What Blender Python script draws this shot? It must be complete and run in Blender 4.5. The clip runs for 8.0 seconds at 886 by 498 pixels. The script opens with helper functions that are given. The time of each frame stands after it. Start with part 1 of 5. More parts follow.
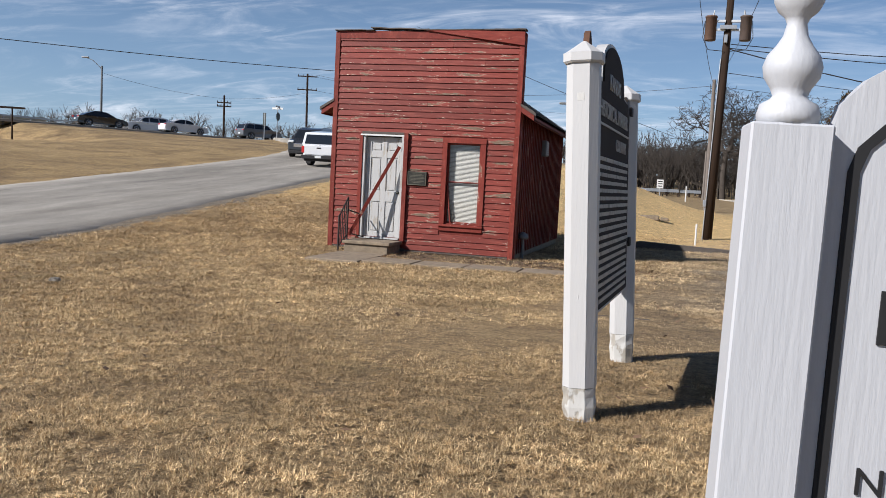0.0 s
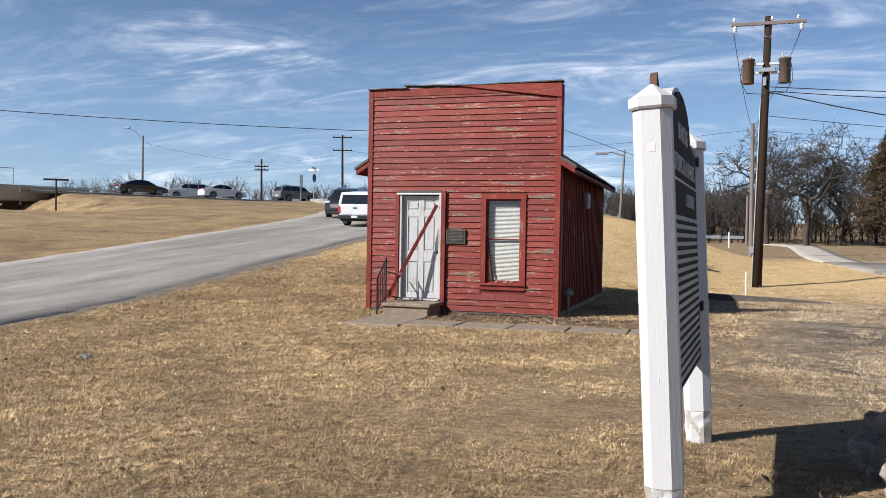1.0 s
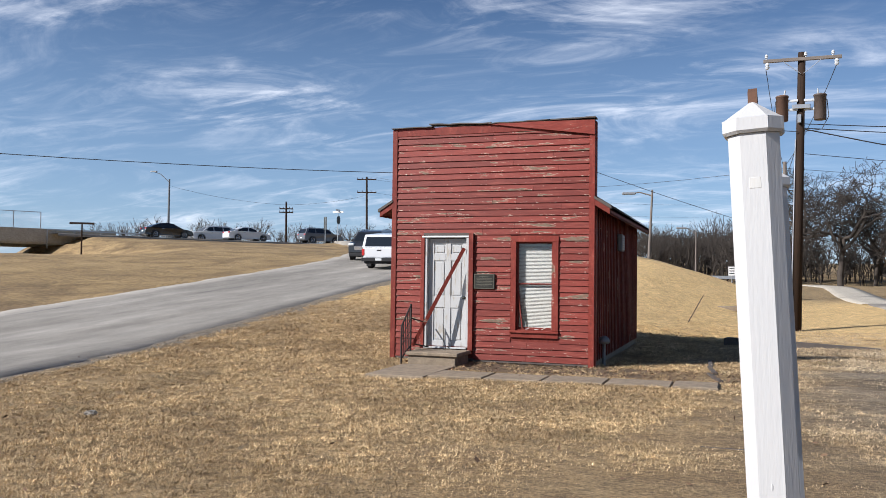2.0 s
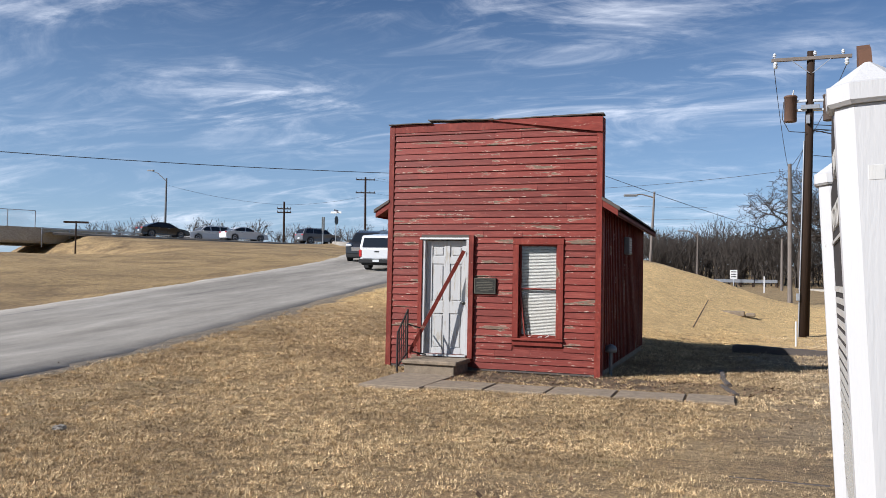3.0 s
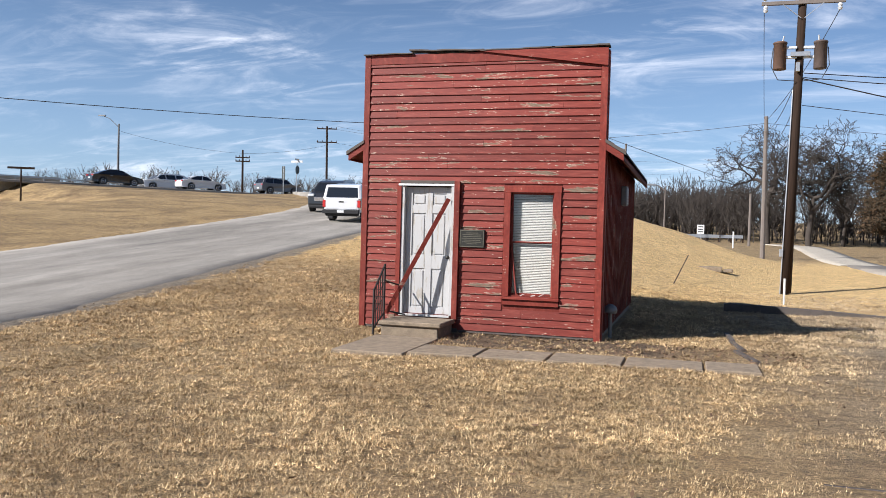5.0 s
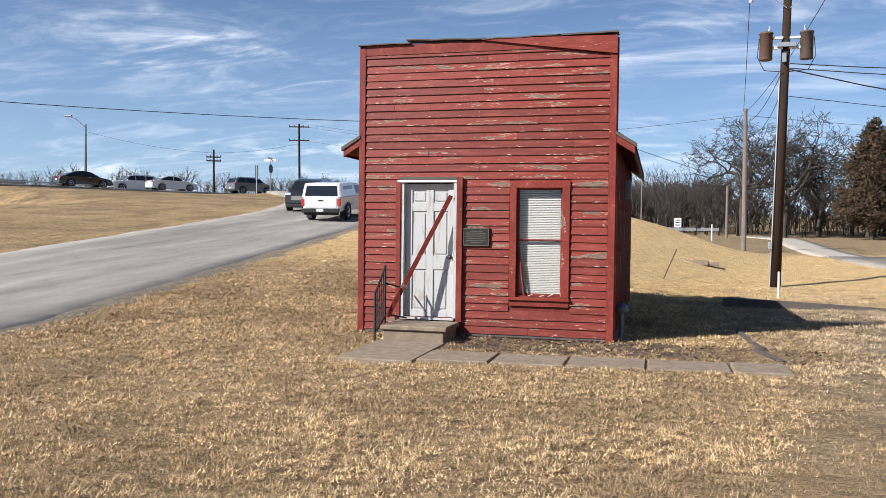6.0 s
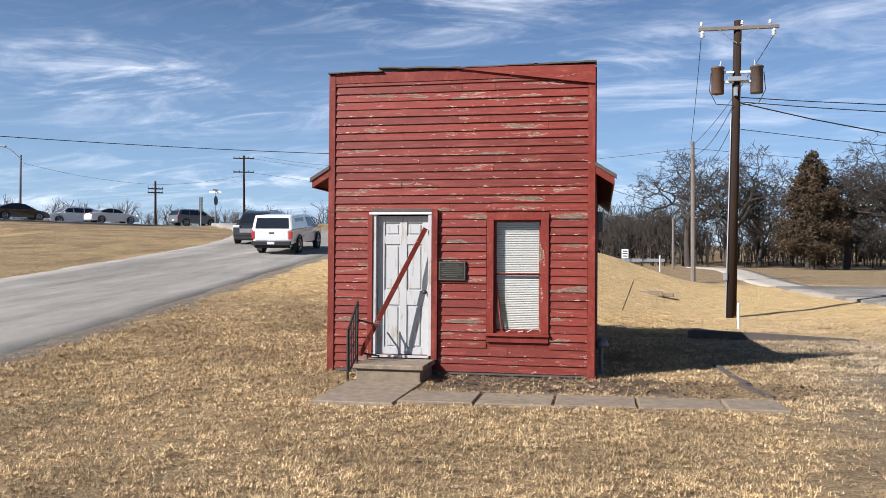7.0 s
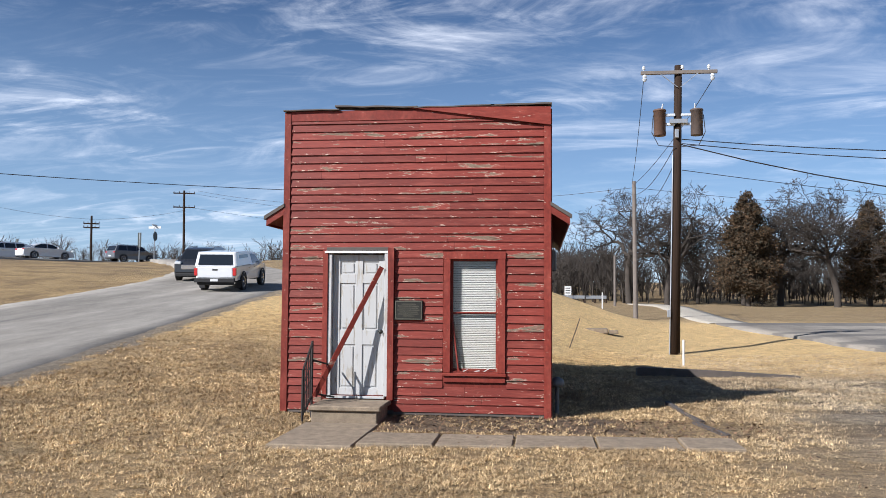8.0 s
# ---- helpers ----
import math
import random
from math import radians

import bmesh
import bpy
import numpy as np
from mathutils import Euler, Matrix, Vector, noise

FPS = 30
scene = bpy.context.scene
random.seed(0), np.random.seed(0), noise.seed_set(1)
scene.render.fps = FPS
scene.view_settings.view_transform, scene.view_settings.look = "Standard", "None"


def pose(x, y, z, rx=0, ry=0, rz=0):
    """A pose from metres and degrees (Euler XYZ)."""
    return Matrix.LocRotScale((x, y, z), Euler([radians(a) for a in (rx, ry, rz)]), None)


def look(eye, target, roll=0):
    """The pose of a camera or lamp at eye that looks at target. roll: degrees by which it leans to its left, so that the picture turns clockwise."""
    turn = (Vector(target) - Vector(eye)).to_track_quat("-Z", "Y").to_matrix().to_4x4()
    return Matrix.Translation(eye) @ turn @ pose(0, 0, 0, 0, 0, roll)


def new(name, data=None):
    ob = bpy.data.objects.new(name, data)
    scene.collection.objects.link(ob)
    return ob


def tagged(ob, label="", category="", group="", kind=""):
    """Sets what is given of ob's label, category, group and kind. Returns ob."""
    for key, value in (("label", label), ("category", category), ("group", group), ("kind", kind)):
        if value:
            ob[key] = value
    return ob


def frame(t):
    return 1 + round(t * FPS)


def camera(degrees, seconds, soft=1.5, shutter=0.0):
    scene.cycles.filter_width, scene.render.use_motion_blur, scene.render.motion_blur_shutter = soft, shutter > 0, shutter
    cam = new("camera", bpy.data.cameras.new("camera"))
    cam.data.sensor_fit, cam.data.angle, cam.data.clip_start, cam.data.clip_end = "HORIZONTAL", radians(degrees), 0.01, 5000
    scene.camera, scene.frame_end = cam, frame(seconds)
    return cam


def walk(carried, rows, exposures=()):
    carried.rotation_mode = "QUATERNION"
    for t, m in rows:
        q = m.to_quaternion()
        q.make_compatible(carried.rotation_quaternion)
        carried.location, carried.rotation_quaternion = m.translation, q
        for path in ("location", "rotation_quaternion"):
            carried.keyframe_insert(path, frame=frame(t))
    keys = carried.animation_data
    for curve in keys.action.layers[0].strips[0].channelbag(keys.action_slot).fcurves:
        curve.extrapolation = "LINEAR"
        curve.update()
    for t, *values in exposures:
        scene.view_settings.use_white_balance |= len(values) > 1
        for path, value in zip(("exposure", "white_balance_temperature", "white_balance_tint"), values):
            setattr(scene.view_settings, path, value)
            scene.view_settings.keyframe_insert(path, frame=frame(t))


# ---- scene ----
cam = camera(56.4, 8.0, soft=0.75)
EXPOSURES = [(0, 0.44, 6150, 13), (1, 0.68, 6120, 13), (3, 0.58, 6000, 13), (4.5, 0.78, 6150, 14), (6.5, 0.80, 6120, 14), (8, 0.70, 5960, 13)]
PATH = [
    (0, (6.689, -15.796, 1.446), (6.172, -13.871, 1.285), 3.1),
    (0.5, (6.581, -15.505, 1.49), (6.012, -13.59, 1.384), 1.9),
    (1, (6.479, -15.281, 1.512), (5.868, -13.377, 1.479), 1.0),
    (1.5, (6.297, -14.949, 1.538), (5.646, -13.058, 1.574), 0.6),
    (1.7, (6.25, -14.793, 1.554), (5.587, -12.908, 1.615), 0.6),
    (3, (5.928, -13.85, 1.632), (5.263, -11.965, 1.7), 1.1),
    (3.5, (5.809, -13.454, 1.616), (5.161, -11.562, 1.655), 1.3),
    (4, (5.659, -13.072, 1.586), (5.033, -11.173, 1.593), 1.5),
    (4.5, (5.385, -12.747, 1.59), (4.787, -10.838, 1.564), 1.7),
    (6, (4.463, -11.989, 1.614), (3.957, -10.055, 1.564), 0.7),
    (6.5, (4.151, -11.81, 1.617), (3.702, -9.861, 1.6), 0.3),
    (7, (3.926, -11.65, 1.639), (3.551, -9.686, 1.667), 0.4),
    (7.5, (3.79, -11.611, 1.662), (3.492, -9.635, 1.739), 0.4),
    (8, (3.717, -11.644, 1.675), (3.48, -9.662, 1.792), 0.4),
]
walk(cam, [(t, look(eye, target, roll)) for t, eye, target, roll in PATH], EXPOSURES)

# ---- light ----
SUN_ELEV, SUN_AZ = 34.0, 225.0
world = bpy.data.worlds.new("sky")
scene.world = world
world.use_nodes = True
wn, wl = world.node_tree.nodes, world.node_tree.links
wn.clear()
w_out, w_bg, w_sky = wn.new("ShaderNodeOutputWorld"), wn.new("ShaderNodeBackground"), wn.new("ShaderNodeTexSky")
w_sky.sky_type, w_sky.sun_disc = "NISHITA", False
w_sky.sun_elevation, w_sky.sun_rotation = radians(SUN_ELEV), radians(SUN_AZ)
w_sky.altitude, w_sky.air_density, w_sky.dust_density, w_sky.ozone_density = 250, 1.0, 0.25, 6.0
w_bg.inputs["Strength"].default_value = 0.047


def wnode(kind, **props):
    n = wn.new(kind)
    for key, value in props.items():
        n.inputs[key.replace("_", " ")].default_value = value
    return n


# Thin cirrus on a high flat layer: the view ray is spread over a plane by its height.
w_co, w_sep = wn.new("ShaderNodeTexCoord"), wn.new("ShaderNodeSeparateXYZ")
wl.new(w_co.outputs["Generated"], w_sep.inputs[0])
w_up = wn.new("ShaderNodeMath")
w_up.operation, w_up.inputs[1].default_value = "MAXIMUM", 0.02
wl.new(w_sep.outputs["Z"], w_up.inputs[0])
w_add = wn.new("ShaderNodeMath")
w_add.operation, w_add.inputs[1].default_value = "ADD", 0.16
wl.new(w_up.outputs[0], w_add.inputs[0])
w_div = wn.new("ShaderNodeVectorMath")
w_div.operation = "DIVIDE"
w_com = wn.new("ShaderNodeCombineXYZ")
for i in range(3):
    wl.new(w_add.outputs[0], w_com.inputs[i])
wl.new(w_co.outputs["Generated"], w_div.inputs[0])
wl.new(w_com.outputs[0], w_div.inputs[1])


def cloud_layer(loc, turn, scale, detail, distortion, lo, hi):
    m = wn.new("ShaderNodeMapping")
    m.inputs["Location"].default_value, m.inputs["Rotation"].default_value, m.inputs["Scale"].default_value = loc, (0, 0, radians(turn)), scale
    n = wnode("ShaderNodeTexNoise", Scale=1.0, Detail=detail, Roughness=0.62, Distortion=distortion)
    r = wn.new("ShaderNodeMapRange")
    r.inputs["From Min"].default_value, r.inputs["From Max"].default_value = lo, hi
    r.interpolation_type = "SMOOTHSTEP"
    wl.new(w_div.outputs[0], m.inputs[0])
    wl.new(m.outputs[0], n.inputs["Vector"])
    wl.new(n.outputs["Fac"], r.inputs["Value"])
    return r.outputs[0]


def wmath(op, a, b):
    n = wn.new("ShaderNodeMath")
    n.operation, n.use_clamp = op, True
    for i, v in enumerate((a, b)):
        if isinstance(v, (int, float)):
            n.inputs[i].default_value = v
        else:
            wl.new(v, n.inputs[i])
    return n.outputs[0]


w_wisp = cloud_layer((3.1, 0.4, 0), 34, (1.3, 2.6, 1), 10, 1.4, 0.45, 0.84)
w_veil = cloud_layer((1.2, 5.0, 0), 8, (0.5, 1.3, 1), 5, 0.4, 0.34, 0.72)
w_fine = cloud_layer((7.7, 2.0, 0), 40, (2.6, 6.0, 1), 10, 1.8, 0.44, 0.84)
w_cloud = wmath("ADD", wmath("MULTIPLY", w_wisp, wmath("ADD", w_veil, 0.25)), wmath("MULTIPLY", w_fine, wmath("MULTIPLY", w_veil, 0.6)))
w_high = wn.new("ShaderNodeMapRange")
for key, value in (("From Min", 0.34), ("From Max", 0.62), ("To Min", 1.0), ("To Max", 0.12)):
    w_high.inputs[key].default_value = value
wl.new(w_sep.outputs["Z"], w_high.inputs["Value"])
w_cloud = wmath("MULTIPLY", w_cloud, w_high.outputs[0])
w_low = wn.new("ShaderNodeMapRange")
w_low.inputs["From Min"].default_value, w_low.inputs["From Max"].default_value = 0.0, 0.07
wl.new(w_sep.outputs["Z"], w_low.inputs["Value"])
w_haze = wn.new("ShaderNodeMapRange")
for key, value in (("From Min", 0.0), ("From Max", 0.34), ("To Min", 0.34), ("To Max", 0.0)):
    w_haze.inputs[key].default_value = value
wl.new(w_sep.outputs["Z"], w_haze.inputs["Value"])
w_fac = wmath("MULTIPLY", wmath("MULTIPLY", w_cloud, w_low.outputs[0]), 0.85)


def wmix(fac, a, b):
    m = wn.new("ShaderNodeMix")
    m.data_type = "RGBA"
    wl.new(fac, m.inputs["Factor"])
    wl.new(a, m.inputs["A"])
    m.inputs["B"].default_value = b
    return m.outputs["Result"]


w_air = wmix(w_haze.outputs[0], w_sky.outputs[0], (9.5, 13.2, 17.5, 1))
wl.new(wmix(w_fac, w_air, (16.8, 17.1, 17.5, 1)), w_bg.inputs["Color"])
wl.new(w_bg.outputs[0], w_out.inputs[0])

sun_data = bpy.data.lights.new("sun", "SUN")
sun_data.energy, sun_data.angle, sun_data.color = 5.0, radians(0.5), (1.0, 0.95, 0.87)
sun_ob = new("sun", sun_data)
sun_dir = Vector((0.588, 0.585, -0.559))
sun_ob.matrix_world = Matrix.Translation((-30, -30, 40)) @ sun_dir.to_track_quat("-Z", "Y").to_matrix().to_4x4()

# ---- materials ----
def lin(r, g, b):
    return (r, g, b, 1.0)


class Mat:
    """A small builder for procedural materials."""

    def __init__(self, name, rough=0.7, metal=0.0):
        self.m = bpy.data.materials.new(name)
        self.m.use_nodes = True
        self.n, self.l = self.m.node_tree.nodes, self.m.node_tree.links
        self.b = self.n["Principled BSDF"]
        self.b.inputs["Roughness"].default_value, self.b.inputs["Metallic"].default_value = rough, metal
        self.pos = self.n.new("ShaderNodeNewGeometry").outputs["Position"]

    def noise(self, scale, detail=4, stretch=(1, 1, 1), rough=0.55, distortion=0.0, shift=(0, 0, 0)):
        mp, t = self.n.new("ShaderNodeMapping"), self.n.new("ShaderNodeTexNoise")
        mp.inputs["Scale"].default_value, mp.inputs["Location"].default_value = stretch, shift
        t.inputs["Scale"].default_value, t.inputs["Detail"].default_value = scale, detail
        t.inputs["Roughness"].default_value, t.inputs["Distortion"].default_value = rough, distortion
        self.l.new(self.pos, mp.inputs[0])
        self.l.new(mp.outputs[0], t.inputs["Vector"])
        return t.outputs["Fac"]

    def ramp(self, value, lo, hi, a=0.0, b=1.0):
        r = self.n.new("ShaderNodeMapRange")
        for key, v in (("From Min", lo), ("From Max", hi), ("To Min", a), ("To Max", b)):
            r.inputs[key].default_value = v
        self.l.new(value, r.inputs["Value"])
        return r.outputs[0]

    def put(self, socket, v):
        if isinstance(v, (int, float, tuple)):
            socket.default_value = v
        else:
            self.l.new(v, socket)

    def mix(self, fac, a, b, mode="MIX"):
        x = self.n.new("ShaderNodeMix")
        x.data_type, x.blend_type = "RGBA", mode
        self.put(x.inputs["Factor"], fac), self.put(x.inputs["A"], a), self.put(x.inputs["B"], b)
        return x.outputs["Result"]

    def math(self, op, a, b):
        x = self.n.new("ShaderNodeMath")
        x.operation = op
        self.put(x.inputs[0], a), self.put(x.inputs[1], b)
        return x.outputs[0]

    def axis(self, which):
        s = self.n.new("ShaderNodeSeparateXYZ")
        self.l.new(self.pos, s.inputs[0])
        return s.outputs[which]

    def random_object(self):
        return self.n.new("ShaderNodeObjectInfo").outputs["Random"]

    def random_island(self):
        return self.n.new("ShaderNodeNewGeometry").outputs["Random Per Island"]

    def vary(self, color, rnd, low=0.8, high=1.15):
        g = self.ramp(rnd, 0, 1, low, high)
        c = self.n.new("ShaderNodeCombineXYZ")
        for i in range(3):
            self.l.new(g, c.inputs[i])
        return self.mix(1.0, color, c.outputs[0], "MULTIPLY")

    def color(self, c):
        self.put(self.b.inputs["Base Color"], c)
        return self

    def rough(self, v):
        self.put(self.b.inputs["Roughness"], v)
        return self

    def bump(self, height, strength=0.3, distance=0.01):
        bp = self.n.new("ShaderNodeBump")
        bp.inputs["Strength"].default_value, bp.inputs["Distance"].default_value = strength, distance
        self.l.new(height, bp.inputs["Height"])
        self.l.new(bp.outputs[0], self.b.inputs["Normal"])
        return self


def plain(name, c, rough=0.6, metal=0.0, var=0.25, scale=6.0, bump=0.1):
    k = Mat(name, rough, metal)
    dark = tuple(v * (1 - var) for v in c) + (1.0,)
    light = tuple(min(1.0, v * (1 + var * 0.6)) for v in c) + (1.0,)
    big, fine = k.noise(scale, 5), k.noise(scale * 9, 3)
    k.color(k.vary(k.mix(big, dark, light), fine, 0.85, 1.15))
    if bump:
        k.bump(fine, bump, 0.004)
    return k.m


def red_paint(name, along=(1.0, 1.0, 9.0), amount=0.0, dark=1.0, boards=False):
    """Barn-red paint, flaked off in streaks along the boards down to grey wood, pale at the flakes' rims."""
    k = Mat(name, 0.62)
    k.b.inputs["Specular IOR Level"].default_value = 0.25
    tone = k.noise(3.0, 4, along)
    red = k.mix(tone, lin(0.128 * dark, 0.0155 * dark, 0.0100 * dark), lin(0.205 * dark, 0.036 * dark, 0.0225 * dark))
    red = k.vary(red, k.random_object(), 0.80, 1.18)
    chalk = k.ramp(k.noise(2.2, 5, along, shift=(4, 0, 2)), 0.50, 0.74)
    red = k.mix(k.math("MULTIPLY", chalk, 0.5), red, lin(0.30, 0.076, 0.052))
    crack = k.noise(30, 5, (along[0] * 0.35, along[1] * 0.35, along[2] * 0.6), 0.65)
    red = k.vary(red, k.ramp(crack, 0.3, 0.7), 0.70, 1.22)
    grain = k.noise(14, 5, (along[0] * 0.8, along[1] * 0.8, along[2] * 1.2), 0.65)
    wood = k.mix(k.ramp(grain, 0.3, 0.7), lin(0.062, 0.050, 0.036), lin(0.235, 0.190, 0.135))
    ragged = k.noise(22, 6, (0.6, 1, 2.0), 0.7)
    peel = k.math("ADD", k.noise(1.25, 4, along, 0.55, 0.2), k.math("MULTIPLY", ragged, 0.20))
    peel = k.math("ADD", peel, k.ramp(k.random_object(), 0.0, 1.0, -0.07, 0.035))
    rim, bare = k.ramp(peel, 0.735 - amount, 0.745 - amount), k.ramp(peel, 0.748 - amount, 0.768 - amount)
    chips = k.noise(24, 5, (0.45, 1, 1.5), 0.65, 0, (2, 7, 1))
    if boards:
        lap = k.math("FRACT", k.math("DIVIDE", k.math("SUBTRACT", k.axis("Z"), 0.062), 0.1145), 0.0)
        worn = k.math("MULTIPLY", k.ramp(lap, 0.30, 0.0), k.ramp(k.noise(1.7, 3, (1, 1, 8), shift=(9, 1, 4)), 0.40, 0.66))
        chips = k.math("ADD", chips, k.math("MULTIPLY", worn, 0.13))
    chips = k.ramp(chips, 0.665, 0.70)
    c = k.mix(chips, red, k.mix(ragged, lin(0.24, 0.15, 0.10), lin(0.62, 0.45, 0.36)))
    c = k.mix(k.math("MULTIPLY", rim, k.ramp(ragged, 0.40, 0.62)), c, lin(0.50, 0.35, 0.27))
    c = k.mix(bare, c, k.mix(k.math("MULTIPLY", k.ramp(crack, 0.52, 0.58), 0.55), wood, red))
    k.color(c).rough(k.ramp(bare, 0, 1, 0.58, 0.9))
    k.bump(k.math("SUBTRACT", k.math("ADD", k.math("MULTIPLY", grain, 0.5), k.math("MULTIPLY", crack, 0.5)), k.math("MULTIPLY", bare, 0.8)), 0.55, 0.004)
    return k.m


def white_paint(name, tint=(0.62, 0.62, 0.60), wear=0.0, along=(7, 7, 0.8), spread=(1.5, 1.5, 0.9)):
    k = Mat(name, 0.5)
    brush, big = k.noise(13, 5, along), k.noise(2.5, 4)
    c = k.mix(big, tuple(v * 0.93 for v in tint) + (1.0,), tint + (1.0,))
    flake = k.ramp(k.noise(5, 7, spread, 0.65), 0.70 - wear, 0.73 - wear)
    c = k.mix(flake, c, k.mix(brush, lin(0.22, 0.20, 0.17), lin(0.46, 0.43, 0.37)))
    k.color(c)
    k.bump(k.math("SUBTRACT", brush, k.math("MULTIPLY", flake, 1.5)), 0.35, 0.004)
    return k.m


RED = red_paint("red_flaking_paint", amount=0.045, boards=True)
RED_TRIM = red_paint("red_trim_paint", (2.2, 2.2, 0.8), -0.03)
RED_BEAM = red_paint("red_beam_paint", (1.0, 1.0, 6.0), 0.0)
# The same barn red darkened to 0.8: the flank's shade put into its colour.
RED_SHADED = red_paint("red_shaded_paint", (3.0, 3.0, 0.6), -0.05, 0.8)
WHITE = white_paint("white_trim_paint")
WHITE_SIGN = white_paint("white_sign_paint", (0.47, 0.48, 0.50), -0.1)
WHITE_DOOR = white_paint("white_door_paint", (0.42, 0.42, 0.41), 0.135, (9, 9, 0.5), (3.0, 3.0, 0.55))
WHITE_POST = white_paint("white_post_paint", (0.50, 0.495, 0.485), 0.0)
WHITE_BASE = white_paint("white_worn_base_paint", (0.53, 0.52, 0.49), 0.16)
WEATHERED = plain("weathered_cap_wood", (0.09, 0.075, 0.065), 0.85, 0, 0.5, 5, 0.5)
SHINGLE = plain("grey_shingle", (0.13, 0.125, 0.12), 0.9, 0, 0.4, 8, 0.5)
DARK_IN = plain("dark_interior", (0.02, 0.018, 0.016), 0.9, 0, 0.2, 4, 0)
IRON = plain("rusty_dark_iron", (0.035, 0.028, 0.025), 0.65, 0.4, 0.5, 12, 0.3)
BRONZE = plain("dark_bronze", (0.035, 0.034, 0.028), 0.45, 0.5, 0.3, 10, 0.2)
BRONZE_RELIEF = plain("worn_bronze_relief", (0.13, 0.12, 0.09), 0.45, 0.5, 0.2, 10, 0.1)
MARKER_DARK = plain("dark_brown_marker_enamel", (0.022, 0.016, 0.013), 0.95, 0.0, 0.3, 10, 0.1)
MARKER_TEXT = plain("pale_marker_lettering", (0.42, 0.40, 0.36), 0.5, 0, 0.1, 8, 0.05)
BLACK_PAINT = plain("black_sign_paint", (0.010, 0.010, 0.011), 0.75, 0, 0.15, 8, 0.05)
RUST = plain("rusty_steel", (0.11, 0.05, 0.026), 0.85, 0.0, 0.55, 3, 0.4)
STEEL = plain("galvanised_steel", (0.42, 0.44, 0.46), 0.45, 0.7, 0.2, 9, 0.1)
TIRE = plain("tyre_rubber", (0.018, 0.018, 0.019), 0.85, 0, 0.2, 14, 0.2)
PORCELAIN = plain("grey_porcelain", (0.55, 0.57, 0.58), 0.3, 0, 0.15, 20, 0)
CABLE = plain("black_cable", (0.02, 0.02, 0.022), 0.6, 0, 0.1, 5, 0)
BARK = plain("grey_brown_bark", (0.058, 0.047, 0.038), 0.95, 0, 0.45, 3, 0.6)
TWIG = plain("grey_brown_twigs", (0.052, 0.042, 0.034), 0.95, 0, 0.35, 0.6, 0)
SHED_GREY = plain("grey_metal_box", (0.16, 0.165, 0.165), 0.5, 0.3, 0.2, 10, 0.1)
BLIND = plain("off_white_blind", (0.40, 0.395, 0.36), 0.6, 0, 0.08, 5, 0)


def concrete(name, c, spots=0.25):
    k = Mat(name, 0.9)
    a, b, d = k.noise(1.1, 5), k.noise(9, 5), k.noise(70, 2)
    col = k.mix(a, tuple(v * 0.72 for v in c) + (1.0,), tuple(v * 1.12 for v in c) + (1.0,))
    col = k.vary(col, k.ramp(b, 0.3, 0.7), 1 - spots, 1 + spots)
    col = k.vary(col, k.random_object(), 0.92, 1.06)
    k.color(k.vary(col, k.ramp(d, 0.3, 0.7), 0.78, 1.22)).bump(d, 0.4, 0.004)
    return k.m


CONCRETE = concrete("weathered_concrete", (0.225, 0.175, 0.120))
CONCRETE_PALE = concrete("pale_concrete", (0.42, 0.38, 0.31))
STONE = concrete("limestone", (0.22, 0.20, 0.17), 0.45)


def road_material(name, a, b, patches=0.0):
    """Worn chip-seal with darker wheel tracks, tar lines along the road and crazed patches."""
    k = Mat(name, 0.92)
    s = k.noise(0.5, 6, (1.0, 0.10, 1), 0.6)
    fine, mid = k.noise(60, 3), k.noise(1.6, 8, (1, 0.3, 1), 0.7)
    c = k.mix(k.ramp(s, 0.36, 0.66), a, b)
    c = k.vary(c, k.ramp(mid, 0.3, 0.7), 0.74, 1.22)
    tar = k.ramp(k.noise(0.9, 6, (1.0, 0.05, 1), 0.7, 0, (3, 0, 0)), 0.64, 0.67)
    c = k.mix(k.math("MULTIPLY", tar, 0.6), c, lin(0.08, 0.078, 0.074))
    if patches:
        old = k.ramp(k.noise(0.22, 3, (0.7, 1.6, 1), 0.5, 0.6, (2, 6, 0)), 0.50, 0.53)
        c = k.mix(k.math("MULTIPLY", old, patches), c, lin(0.07, 0.068, 0.066))
    k.color(k.vary(c, k.ramp(fine, 0.3, 0.7), 0.72, 1.28)).bump(fine, 0.5, 0.006)
    return k.m


ROAD = road_material("worn_grey_asphalt", lin(0.185, 0.168, 0.141), lin(0.30, 0.277, 0.240))
LOT = road_material("patched_grey_asphalt", lin(0.185, 0.165, 0.137), lin(0.30, 0.27, 0.225), 0.6)


